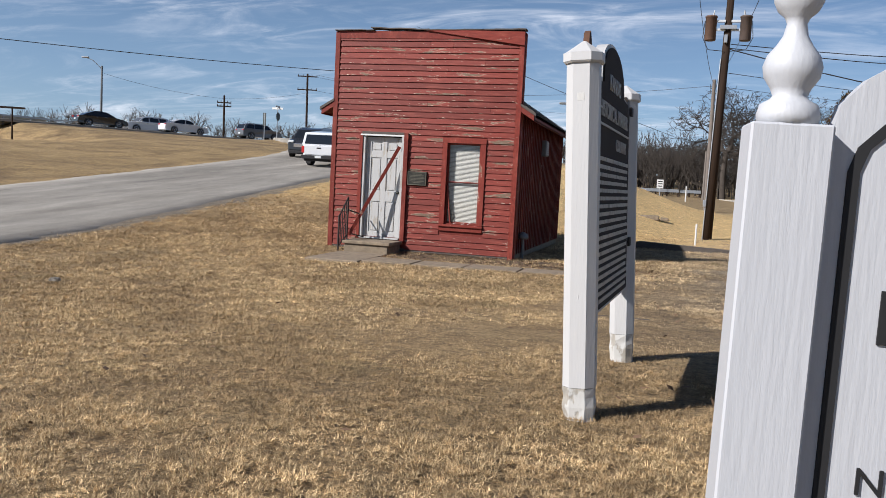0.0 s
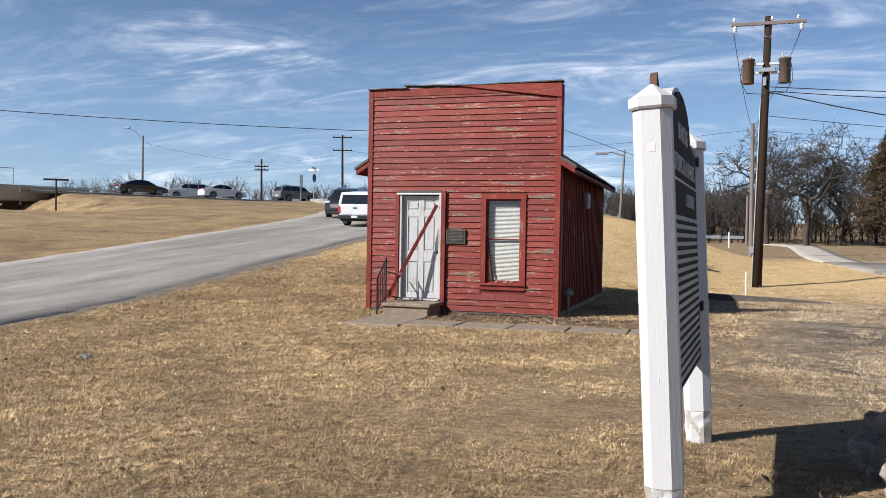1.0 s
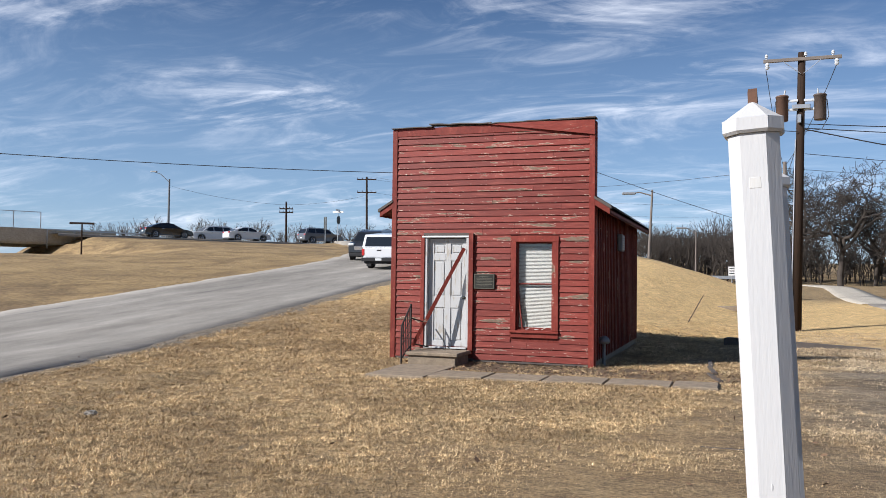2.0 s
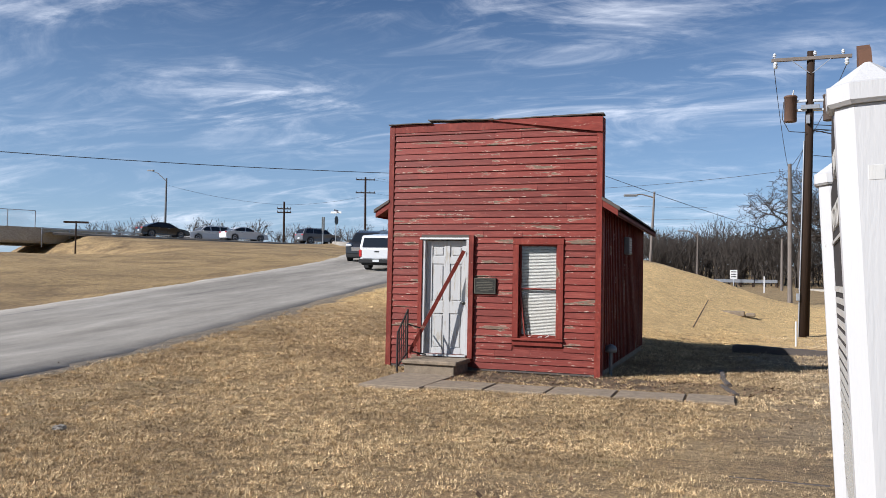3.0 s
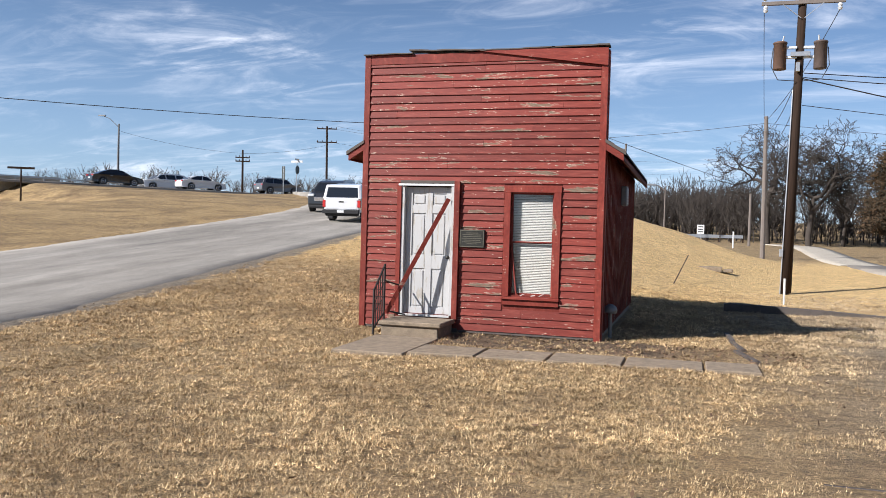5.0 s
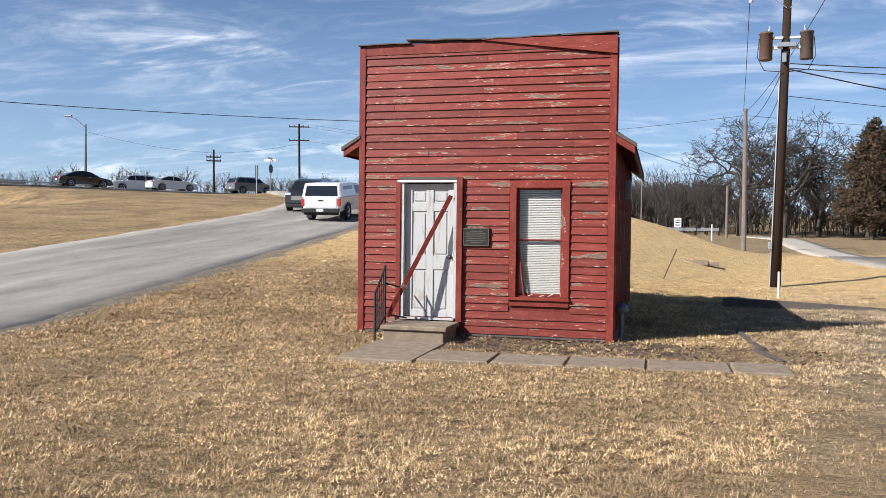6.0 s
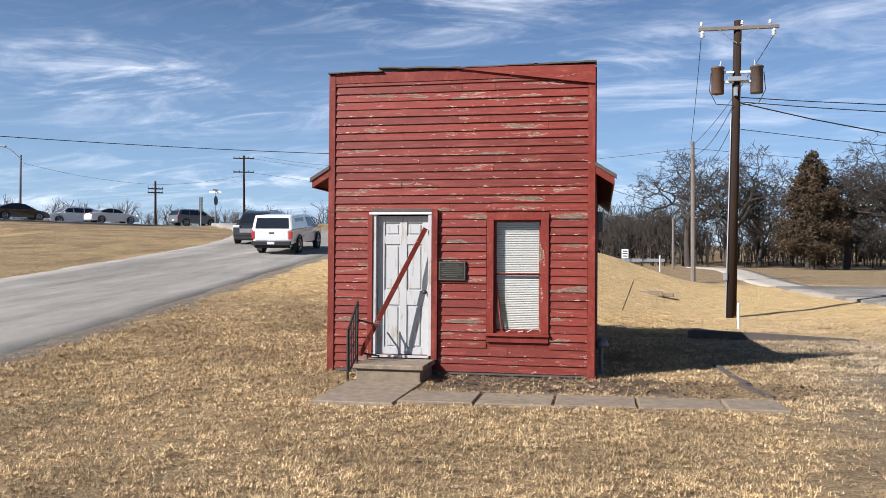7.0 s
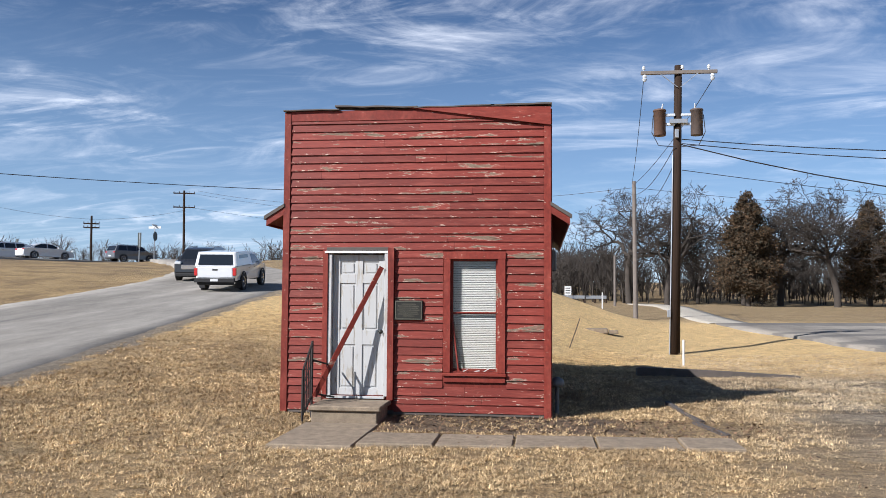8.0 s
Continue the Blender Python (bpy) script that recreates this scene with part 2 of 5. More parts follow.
def soil_material():
    """Dormant lawn seen as a sheet: straw, brown thatch, bare grey-brown patches and a little green."""
    k = Mat("dormant_turf", 0.95)
    big, mid, fine = k.noise(0.16, 5), k.noise(1.1, 6, rough=0.6), k.noise(38, 5, rough=0.7)
    tuft = k.noise(4.5, 9, (1, 1.8, 1), 0.78)
    straw = k.mix(big, lin(0.31, 0.200, 0.090), lin(0.46, 0.315, 0.150))
    straw = k.mix(k.ramp(mid, 0.42, 0.72), straw, lin(0.53, 0.39, 0.205))
    thatch = k.ramp(k.noise(0.42, 6, (1, 1.4, 1), 0.6, 0, (5, 3, 0)), 0.52, 0.70)
    c = k.mix(k.math("MULTIPLY", thatch, 0.6), straw, lin(0.20, 0.122, 0.060))
    c = k.mix(k.math("MULTIPLY", k.ramp(k.axis("Y"), 31.0, 36.0), 0.7), c, k.mix(mid, lin(0.14, 0.098, 0.048), lin(0.30, 0.215, 0.105)))
    c = k.mix(k.math("MULTIPLY", k.ramp(k.axis("Y"), 9.0, 6.0), 0.45), c, k.mix(mid, lin(0.11, 0.068, 0.030), lin(0.29, 0.185, 0.080)))
    field = k.math("MULTIPLY", k.ramp(k.axis("Y"), 7.0, 11.0), k.ramp(k.axis("Y"), 35.0, 31.0))
    c = k.mix(k.math("MULTIPLY", field, 0.85), c, k.mix(mid, lin(0.50, 0.325, 0.130), lin(0.80, 0.57, 0.255)))
    # the trodden strip east of the house is greyer and half bare
    grey = k.math("MULTIPLY", k.ramp(k.axis("X"), 5.5, 8.5), k.math("MULTIPLY", k.ramp(k.axis("Y"), 8.5, 6.5), k.ramp(k.axis("Y"), -11.0, -6.0)))
    patch = k.ramp(k.noise(0.55, 9, (0.6, 1.6, 1), 0.72, 0, (1, 9, 0)), 0.44, 0.56)
    c = k.mix(k.math("MULTIPLY", grey, 0.85), c, k.mix(patch, lin(0.28, 0.235, 0.17), lin(0.075, 0.058, 0.044)))
    bed = k.math("MULTIPLY", k.math("MULTIPLY", k.ramp(k.axis("X"), 1.45, 1.75), k.ramp(k.axis("X"), 5.6, 4.6)), k.math("MULTIPLY", k.ramp(k.axis("Y"), -1.55, -1.15), k.ramp(k.axis("Y"), 0.4, 0.1)))
    c = k.mix(k.math("MULTIPLY", bed, 0.85), c, k.mix(mid, lin(0.060, 0.040, 0.026), lin(0.15, 0.10, 0.062)))
    # coarser brown grass on the bank across the road, mown in rows
    bank = k.math("MULTIPLY", k.ramp(k.math("ADD", k.axis("X"), k.math("MULTIPLY", k.axis("Y"), 0.085)), -13.2, -13.8), 0.85)
    rows = k.ramp(k.noise(0.5, 6, (0.9, 0.5, 5.0), 0.6, 0.5), 0.36, 0.64)
    c = k.mix(bank, c, k.mix(rows, lin(0.150, 0.095, 0.042), lin(0.37, 0.255, 0.115)))
    # trodden dirt and gravel along the road's shoulder
    off = k.math("ADD", k.math("ADD", k.axis("X"), 5.45), k.math("MULTIPLY", k.axis("Y"), 0.085))
    off = k.math("ADD", off, k.math("MULTIPLY", k.math("SUBTRACT", k.noise(1.3, 5), 0.5), 1.6))
    shoulder = k.math("MULTIPLY", k.ramp(off, 0.45, 0.15), k.ramp(off, -1.2, -0.6))
    c = k.mix(k.math("MULTIPLY", shoulder, 0.85), c, k.mix(k.noise(12, 4), lin(0.10, 0.084, 0.064), lin(0.26, 0.222, 0.172)))
    green = k.ramp(k.noise(0.25, 4, shift=(8, 2, 0)), 0.62, 0.75)
    c = k.mix(k.math("MULTIPLY", green, 0.22), c, lin(0.11, 0.12, 0.05))
    k.color(k.vary(k.vary(c, k.ramp(tuft, 0.34, 0.66), 0.5, 1.42), k.ramp(fine, 0.34, 0.66), 0.45, 1.5)).bump(k.math("ADD", fine, k.math("MULTIPLY", tuft, 3.0)), 0.9, 0.035)
    return k.m


TURF = soil_material()


def blade_material():
    k = Mat("dry_grass_blades", 0.8)
    r = k.random_island()
    big = k.noise(0.55, 6, rough=0.62)
    c = k.mix(k.math("POWER", r, 1.3), lin(0.25, 0.155, 0.066), lin(0.82, 0.62, 0.345))
    c = k.mix(k.math("MULTIPLY", k.ramp(k.axis("Y"), 7.0, 11.0), 0.6), c, lin(0.60, 0.415, 0.185))
    grey = k.math("MULTIPLY", k.ramp(k.axis("X"), 5.5, 8.5), k.ramp(k.axis("Y"), -11.0, -6.0))
    c = k.mix(k.math("MULTIPLY", grey, 0.5), c, lin(0.40, 0.345, 0.265))
    c = k.mix(k.math("MULTIPLY", k.ramp(big, 0.46, 0.60), 0.66), c, lin(0.20, 0.132, 0.066))
    clump = k.noise(9.0, 5, shift=(3, 5, 0), rough=0.65)
    c = k.vary(c, k.ramp(clump, 0.38, 0.62), 0.66, 1.38)
    c = k.vary(c, k.ramp(k.noise(2.8, 7, (1, 1.5, 1), 0.75, 0, (6, 1, 0)), 0.38, 0.62), 0.68, 1.26)
    green = k.ramp(k.noise(0.9, 4, shift=(8, 2, 0)), 0.60, 0.75)
    c = k.mix(k.math("MULTIPLY", green, 0.25), c, lin(0.15, 0.16, 0.06))
    k.color(c)
    return k.m


BLADES = blade_material()


def pole_wood():
    k = Mat("creosoted_pole_wood", 0.85)
    g = k.noise(20, 5, (1, 1, 0.06))
    c = k.mix(g, lin(0.010, 0.0065, 0.0045), lin(0.050, 0.031, 0.021))
    k.b.inputs["Specular IOR Level"].default_value = 0.15
    k.color(c).bump(g, 0.5, 0.01)
    return k.m


POLE = pole_wood()
POLE_GREY = plain("grey_pole_wood", (0.17, 0.145, 0.125), 0.9, 0, 0.35, 4, 0.3)


def needles(name, a, b):
    k = Mat(name, 0.9)
    k.color(k.mix(k.random_island(), a, b))
    return k.m


CEDAR = needles("rusty_green_cedar_needles", lin(0.020, 0.019, 0.009), lin(0.090, 0.050, 0.022))
LEAFLIT = needles("dead_leaves", lin(0.07, 0.04, 0.022), lin(0.22, 0.13, 0.07))


def glass(name, tint, rough=0.05):
    k = Mat(name, rough)
    k.b.inputs["Base Color"].default_value = tint + (1.0,)
    k.b.inputs["Specular IOR Level"].default_value = 0.8
    return k.m


def clear_glass():
    k = Mat("window_glass", 0.02)
    tr, gl, mx = k.n.new("ShaderNodeBsdfTransparent"), k.n.new("ShaderNodeBsdfGlossy"), k.n.new("ShaderNodeMixShader")
    gl.inputs["Roughness"].default_value = 0.03
    fr = k.n.new("ShaderNodeFresnel")
    k.l.new(fr.outputs[0], mx.inputs[0])
    k.l.new(tr.outputs[0], mx.inputs[1])
    k.l.new(gl.outputs[0], mx.inputs[2])
    k.l.new(mx.outputs[0], k.n["Material Output"].inputs[0])
    return k.m


PANE = clear_glass()
CAR_GLASS = glass("dark_car_glass", (0.012, 0.014, 0.016))


def car_paint(name, c, metal=0.0):
    k = Mat(name, 0.25, metal)
    k.color(k.vary(c + (1.0,), k.noise(3, 3), 0.92, 1.06))
    k.b.inputs["Coat Weight"].default_value = 0.6
    return k.m


CAR_WHITE = car_paint("white_car_paint", (0.62, 0.63, 0.64))
CAR_BLACK = car_paint("black_car_paint", (0.008, 0.008, 0.010))
CAR_GREY = car_paint("grey_car_paint", (0.16, 0.165, 0.175), 0.4)
CAR_DARK = car_paint("dark_grey_car_paint", (0.035, 0.037, 0.042), 0.3)
CHROME = plain("chrome", (0.6, 0.6, 0.62), 0.2, 0.9, 0.05, 5, 0)
RED_LENS = glass("red_lens", (0.45, 0.02, 0.02), 0.2)
PALE_LENS = glass("pale_lens", (0.6, 0.62, 0.62), 0.15)
SIGN_BACK = plain("aluminium_sign_back", (0.06, 0.07, 0.07), 0.5, 0.5, 0.1, 5, 0)

# ---- mesh helpers ----
def link_mesh(name, verts, faces, material, parent=None, label="", smooth=False):
    me = bpy.data.meshes.new(name)
    me.from_pydata(verts, [], faces)
    me.materials.append(material)
    if smooth:
        me.polygons.foreach_set("use_smooth", [True] * len(me.polygons))
    me.update()
    ob = new(name, me)
    ob.parent = parent
    if label:
        ob["label"] = label
    return ob


def part(name, bm, material, parent=None, label="", smooth=False):
    me = bpy.data.meshes.new(name)
    bmesh.ops.recalc_face_normals(bm, faces=bm.faces)
    bm.to_mesh(me)
    bm.free()
    me.materials.append(material)
    if smooth:
        me.polygons.foreach_set("use_smooth", [True] * len(me.polygons))
    ob = new(name, me)
    ob.parent = parent
    if label:
        ob["label"] = label
    return ob


def thing(name, at, label, category, group="", kind=""):
    ob = new(name)
    ob.empty_display_size = 0.1
    ob.location = at
    return tagged(ob, label, category, group, kind)


def box(bm, lo, hi, bevel=0.0):
    """An upright box between two corners, with bevelled edges."""
    r = bmesh.ops.create_cube(bm, size=1.0)
    vs = r["verts"]
    for v in vs:
        v.co = Vector([(lo[i] + hi[i]) / 2 + v.co[i] * (hi[i] - lo[i]) for i in range(3)])
    if bevel:
        es = list({e for v in vs for e in v.link_edges})
        bmesh.ops.bevel(bm, geom=es, offset=bevel, segments=1, affect="EDGES")
    return bm


def boxed(lo, hi, bevel=0.0):
    return box(bmesh.new(), lo, hi, bevel)


def ring_tube(bm, rings, closed=True):
    """Skins a list of rings of equal length."""
    vs = [[bm.verts.new(p) for p in ring] for ring in rings]
    n = len(vs[0])
    for a, b in zip(vs, vs[1:]):
        for i in range(n):
            bm.faces.new((a[i], a[(i + 1) % n], b[(i + 1) % n], b[i]))
    if closed:
        bm.faces.new(vs[0][::-1])
        bm.faces.new(vs[-1])
    return bm


def rod(bm, a, b, r0, r1=None, n=8):
    a, b = Vector(a), Vector(b)
    r1 = r0 if r1 is None else r1
    d = (b - a).normalized()
    u = d.orthogonal().normalized()
    w = d.cross(u)
    rings = [[p + (u * math.cos(k * 2 * math.pi / n) + w * math.sin(k * 2 * math.pi / n)) * r for k in range(n)] for p, r in ((a, r0), (b, r1))]
    return ring_tube(bm, rings)


def lathe(bm, profile, at=(0, 0, 0), n=24):
    rings = [[(at[0] + r * math.cos(k * 2 * math.pi / n), at[1] + r * math.sin(k * 2 * math.pi / n), at[2] + z) for k in range(n)] for r, z in profile]
    return ring_tube(bm, rings)


def prism(bm, outline, a, b, axis=1):
    """Extrudes an outline of pairs along one axis from a to b."""
    def at(p, v):
        q = list(p)
        q.insert(axis, v)
        return q
    return ring_tube(bm, [[at(p, a) for p in outline], [at(p, b) for p in outline]])


def beam(bm, a, b, w, h):
    """A squared timber from a to b, w wide across and h deep."""
    a, b = Vector(a), Vector(b)
    d = (b - a).normalized()
    u = d.cross(Vector((0, 0, 1)))
    u = u.normalized() if u.length > 1e-3 else Vector((1, 0, 0))
    v = u.cross(d)
    rings = [[p + u * (sx * w / 2) + v * (sz * h / 2) for sx, sz in ((-1, -1), (1, -1), (1, 1), (-1, 1))] for p in (a, b)]
    return ring_tube(bm, rings)


def smooth01(x):
    x = np.clip(x, 0.0, 1.0)
    return x * x * (3 - 2 * x)


# ---- lie of the land ----
def road_x(y):
    """The local road's middle line."""
    y = np.minimum(y, 57.0)
    return -9.6 - 0.085 * y - 0.011 * np.maximum(0.0, y - 25.0) ** 2


def road_z(y):
    return np.minimum(np.where(y > 0, 0.083 * y, 0.045 * y), 4.8)


HALF = 4.15


def ground_z(x, y):
    x, y = np.asarray(x, float), np.asarray(y, float)
    front = 0.30 * smooth01((-3.0 - y) / 9.0)
    back = np.interp(y, [0, 6, 12, 17, 22, 28, 34, 42, 50, 64, 80, 120], [0, -0.06, -0.17, -0.2, -0.05, 0.22, 0.5, 0.8, 1.08, 1.25, 2.2, 4.2])
    east = 0.35 * smooth01((x - 9.0) / 9.0) * smooth01((y - 2.0) / 9.0) * smooth01((30.0 - y) / 9.0)
    lawn = np.where(y < 0, front, back + east)
    rx, rz = road_x(y), road_z(y)
    # the bank on the house's side of the road
    dr = x - (rx + HALF)
    d1 = np.clip(0.33 * y - 1.0, 0.4, 9.5)
    width = np.clip(10.0 - (y - 30.0) * 0.15, 6.5, 10.0)
    right = lawn + (rz - lawn) * (1 - smooth01((dr - d1) / width))
    # the long grassed bank up to the highway
    dl = (rx - HALF) - x
    dh = (x + 42.0) * 0.85 - (y - 58.0) * 0.53
    run = np.maximum(dh - 7.0, 0.0)
    u = np.where(dl > 0, dl / (dl + run + 1e-6), 0.0)
    crown = np.sin(np.clip(u, 0, 1) * math.pi) * 0.08
    foot = rz - 0.12 * smooth01(dl / 1.2)
    left = foot + (4.28 - foot) * u + crown + 0.38 * smooth01((7.0 - dh) / 4.5)
    left = left - 1.2 * smooth01((-dh - 14.0) / 14.0)
    h = np.where(dr > 0, right, np.where(dl > 0, left, rz - 0.015 - 0.05 * smooth01((HALF - 0.3 - np.abs(x - rx)) / 0.6)))
    # the grade falls away beyond the bridge abutment
    s = (x + 42.0) * 0.53 + (y - 58.0) * 0.85
    h = h - 4.4 * smooth01((-s - 14.4) / 8.0) * smooth01((34.0 - dh) / 26.0)
    return h


def gz(x, y):
    return float(ground_z(x, y))


def spaced(parts):
    """Grid lines: runs of (start, stop, step)."""
    out = []
    for a, b, st in parts:
        out += list(np.arange(a, b, st))
    return np.array(out + [parts[-1][1]])


gx = spaced([(-900, -200, 100), (-200, -70, 10), (-70, -20, 1.5), (-20, 14, 0.35), (14, 40, 1.2), (40, 120, 8), (120, 900, 90)])
gy = spaced([(-900, -100, 100), (-100, -24, 6), (-24, 26, 0.35), (26, 80, 1.2), (80, 160, 8), (160, 900, 90)])
XX, YY = np.meshgrid(gx, gy, indexing="ij")
ZZ = ground_z(XX, YY)
rough_z = np.array([noise.noise((x * 0.7, y * 0.7, 0.0)) * 0.022 + noise.noise((x * 0.19, y * 0.19, 4.0)) * 0.05 + (noise.noise((x * 0.5, y * 0.24, 8.0)) * 0.07 if 9.0 < y < 60.0 and x < 10.5 else 0.0) for x, y in zip(XX.ravel(), YY.ravel())]).reshape(XX.shape)
near_house = smooth01((np.hypot(np.maximum(np.abs(XX - 3.2) - 3.0, 0), np.maximum(np.abs(YY - 2.3) - 5.0, 0))) / 2.0)
on_road = np.abs(XX - road_x(YY)) < HALF + 0.2
ZZ = ZZ + rough_z * near_house * np.where(on_road, 0.0, 1.0)
ni, nj = XX.shape
idx = np.arange(ni * nj).reshape(ni, nj)
quads = np.stack([idx[:-1, :-1], idx[1:, :-1], idx[1:, 1:], idx[:-1, 1:]], -1).reshape(-1, 4)
ground = link_mesh("ground", np.stack([XX, YY, ZZ], -1).reshape(-1, 3).tolist(), quads.tolist(), TURF, smooth=True)
tagged(ground, "dormant straw-coloured lawn and grassed banks", "ground", kind="structure")


def strip(name, line, width, material, label, lift=0.02, ragged=0.0, columns=9, depth=0.25, category="road", follow=False):
    """A paved strip along a line of points, crowned, with skirts down into the ground."""
    verts, faces = [], []
    line = [Vector(p) for p in line]
    for i, p in enumerate(line):
        d = (line[min(i + 1, len(line) - 1)] - line[max(i - 1, 0)])
        side = Vector((d.y, -d.x, 0)).normalized()
        for c in range(columns + 2):
            k = min(max(c - 1, 0), columns - 1)
            u = k / (columns - 1) * 2 - 1
            wob = ragged * (noise.noise((p.x * 0.5, p.y * 0.5, u * 7.0)) + 0.6 * noise.noise((p.x * 2.3, p.y * 2.3, u * 3.0))) if k in (0, columns - 1) else 0.0
            q = p + side * (u * (width / 2 + wob))
            z = p.z + lift + 0.04 * (1 - u * u)
            if follow:
                z = gz(q.x, q.y) + lift
            if c in (0, columns + 1):
                z -= depth
            verts.append((q.x, q.y, z))
    w = columns + 2
    for i in range(len(line) - 1):
        for c in range(w - 1):
            faces.append((i * w + c, i * w + c + 1, (i + 1) * w + c + 1, (i + 1) * w + c))
    ob = link_mesh(name, verts, faces, material, smooth=True)
    return tagged(ob, label, category, kind="structure")


ys = list(np.arange(-60, -24, 3.0)) + list(np.arange(-24, 60, 0.25))
strip("road", [(float(road_x(y)), float(y), float(road_z(y))) for y in ys], HALF * 2, ROAD, "worn light-grey asphalt side road climbing a bank", 0.0, 0.22)
hw = [(-43 + 0.53 * s, 58 + 0.85 * s, 4.87) for s in np.arange(-17, 60, 2.0)]
strip("highway", [(x - 2.5, y + 1.6, z) for x, y, z in hw], 12.0, ROAD, "grey asphalt highway on top of the bank", 0.0, 0.1, 7)
lot = [(x, y, gz(x, y) + 0.02) for x, y in ((19.1, 32.4), (19.5, 29.0), (20.2, 24.0), (20.9, 18.0), (21.4, 12.0), (22.0, 4.0))]
strip("parking_drive", lot, 13.4, LOT, "grey asphalt parking ground with tar-patched edges", 0.10, 0.45, 15, follow=True)
drv = [(13.3, 32.0), (12.9, 34.5), (12.8, 38.0), (12.9, 43.0), (13.1, 48.0), (13.2, 53.0), (12.0, 60.0)]
strip("concrete_drive", [(x, y, gz(x, y) + 0.02) for x, y in drv], 2.2, CONCRETE_PALE, "pale concrete drive crossing the grass", 0.06, 0.1, 5, follow=True)

# ---- the red false-front building ----
W, D = 3.84, 6.7
EAVE_Z, EAVE_OUT, RIDGE_Z = 2.80, 0.27, 4.17
building = thing("building", (0, 0, 0), "small weathered red clapboard building with a tall false front", "building")
DOOR = (0.665, 1.51, 0.27, 2.31)
WIN = (2.44, 3.105, 0.64, 2.215)
# sheathing behind the boards, with the two openings cut through
wall = bmesh.new()
for x0, x1, z0, z1 in ((0.0, DOOR[0], 0.05, 4.38), (DOOR[0], DOOR[1], DOOR[3], 4.38), (DOOR[0], DOOR[1], 0.05, DOOR[2]), (DOOR[1], WIN[0], 0.05, 4.38), (WIN[0], WIN[1], WIN[3], 4.38), (WIN[0], WIN[1], 0.05, WIN[2]), (WIN[1], W, 0.05, 4.38)):
    box(wall, (x0, 0.0, z0), (x1, 0.12, z1))
front_wall = part("front_wall", wall, RED_SHADED, building)
back = boxed((0, D - 0.12, 0.12), (W, D, EAVE_Z + 0.1))
prism(back, [(0, EAVE_Z + 0.1), (W, EAVE_Z + 0.1), (W / 2, RIDGE_Z - 0.05)], D - 0.12, D, 1)
part("back_wall", back, RED_SHADED, building)
side_e = part("side_wall", boxed((W - 0.12, 0.121, 0.16), (W - 0.001, D - 0.121, EAVE_Z + 0.12)), RED_SHADED, building)
part("side_wall", boxed((0.001, 0.121, 0.16), (0.12, D - 0.121, EAVE_Z + 0.12)), RED_SHADED, building)
part("floor_slab", boxed((0.13, 0.13, 0.16), (W - 0.13, D - 0.13, 0.24)), DARK_IN, building)
part("foundation", boxed((0.03, 0.03, -0.25), (W - 0.03, D - 0.03, 0.158)), CONCRETE, building, "low grey concrete foundation")
part("sill_beam", boxed((0.06, -0.012, 0.02), (W - 0.06, 0.025, 0.075), 0.004), WEATHERED, building)
# roof planes with eaves past the side walls
def roof_plane(side):
    x_e = W / 2 + side * (W / 2 + EAVE_OUT)
    x_r = W / 2
    bm = bmesh.new()
    prism(bm, [(x_e, EAVE_Z - 0.02), (x_r, RIDGE_Z - 0.02), (x_r, RIDGE_Z + 0.06), (x_e, EAVE_Z + 0.05)], 0.03, D + 0.25, 1)
    return part("roof_plane", bm, SHINGLE, building, "grey asphalt shingles")


for side in (-1, 1):
    plane = roof_plane(side)
    x_e = W / 2 + side * (W / 2 + EAVE_OUT)
    # courses of shingles, each a thin proud strip
    n_course = 14
    for c in range(n_course):
        a, b = c / n_course, (c + 1.25) / n_course
        b = min(b, 1.0)
        pts = []
        for u, lift in ((a, 0.012), (b, 0.002)):
            pts.append((x_e + (W / 2 - x_e) * u, EAVE_Z + 0.05 + (RIDGE_Z + 0.01 - EAVE_Z) * u + 0.004 + lift))
        bm = bmesh.new()
        prism(bm, [pts[0], pts[1], (pts[1][0], pts[1][1] + 0.004), (pts[0][0], pts[0][1] + 0.008)], 0.03, D + 0.27, 1)
        part("shingle_course", bm, SHINGLE, plane)
    bm = boxed((min(x_e, x_e - side * 0.03), 0.0, EAVE_Z - 0.10), (max(x_e, x_e - side * 0.03), D + 0.25, EAVE_Z + 0.045), 0.004)
    part("fascia", bm, RED_BEAM, building, "red board along the eave, worn pale")
    # the raking board at the front end of the eave
    bm = bmesh.new()
    x_w = W / 2 + side * W / 2
    rise = (RIDGE_Z - EAVE_Z) / (W / 2 + EAVE_OUT) * EAVE_OUT
    prism(bm, [(x_e, EAVE_Z - 0.10), (x_e, EAVE_Z + 0.005), (x_w, EAVE_Z + 0.005 + rise), (x_w, EAVE_Z - 0.10 + rise)], -0.03, 0.03, 1)
    part("rake_board", bm, RED_BEAM, building)
    bm = bmesh.new()
    x_o = x_e + side * 0.03
    prism(bm, [(x_o, EAVE_Z - 0.012), (x_o, EAVE_Z + 0.045), (x_w, EAVE_Z + 0.055 + rise), (x_w, EAVE_Z + 0.007 + rise)], -0.05, 0.029, 1)
    part("shingle_edge", bm, WEATHERED, building, "dark curled shingle edge at the eave's end")
    bm = bmesh.new()
    prism(bm, [(x_e, EAVE_Z - 0.09), (x_w, EAVE_Z - 0.06 + rise), (x_w, EAVE_Z - 0.04 + rise), (x_e, EAVE_Z - 0.07)], 0.03, D + 0.2, 1)
    part("soffit", bm, RED_SHADED, building)
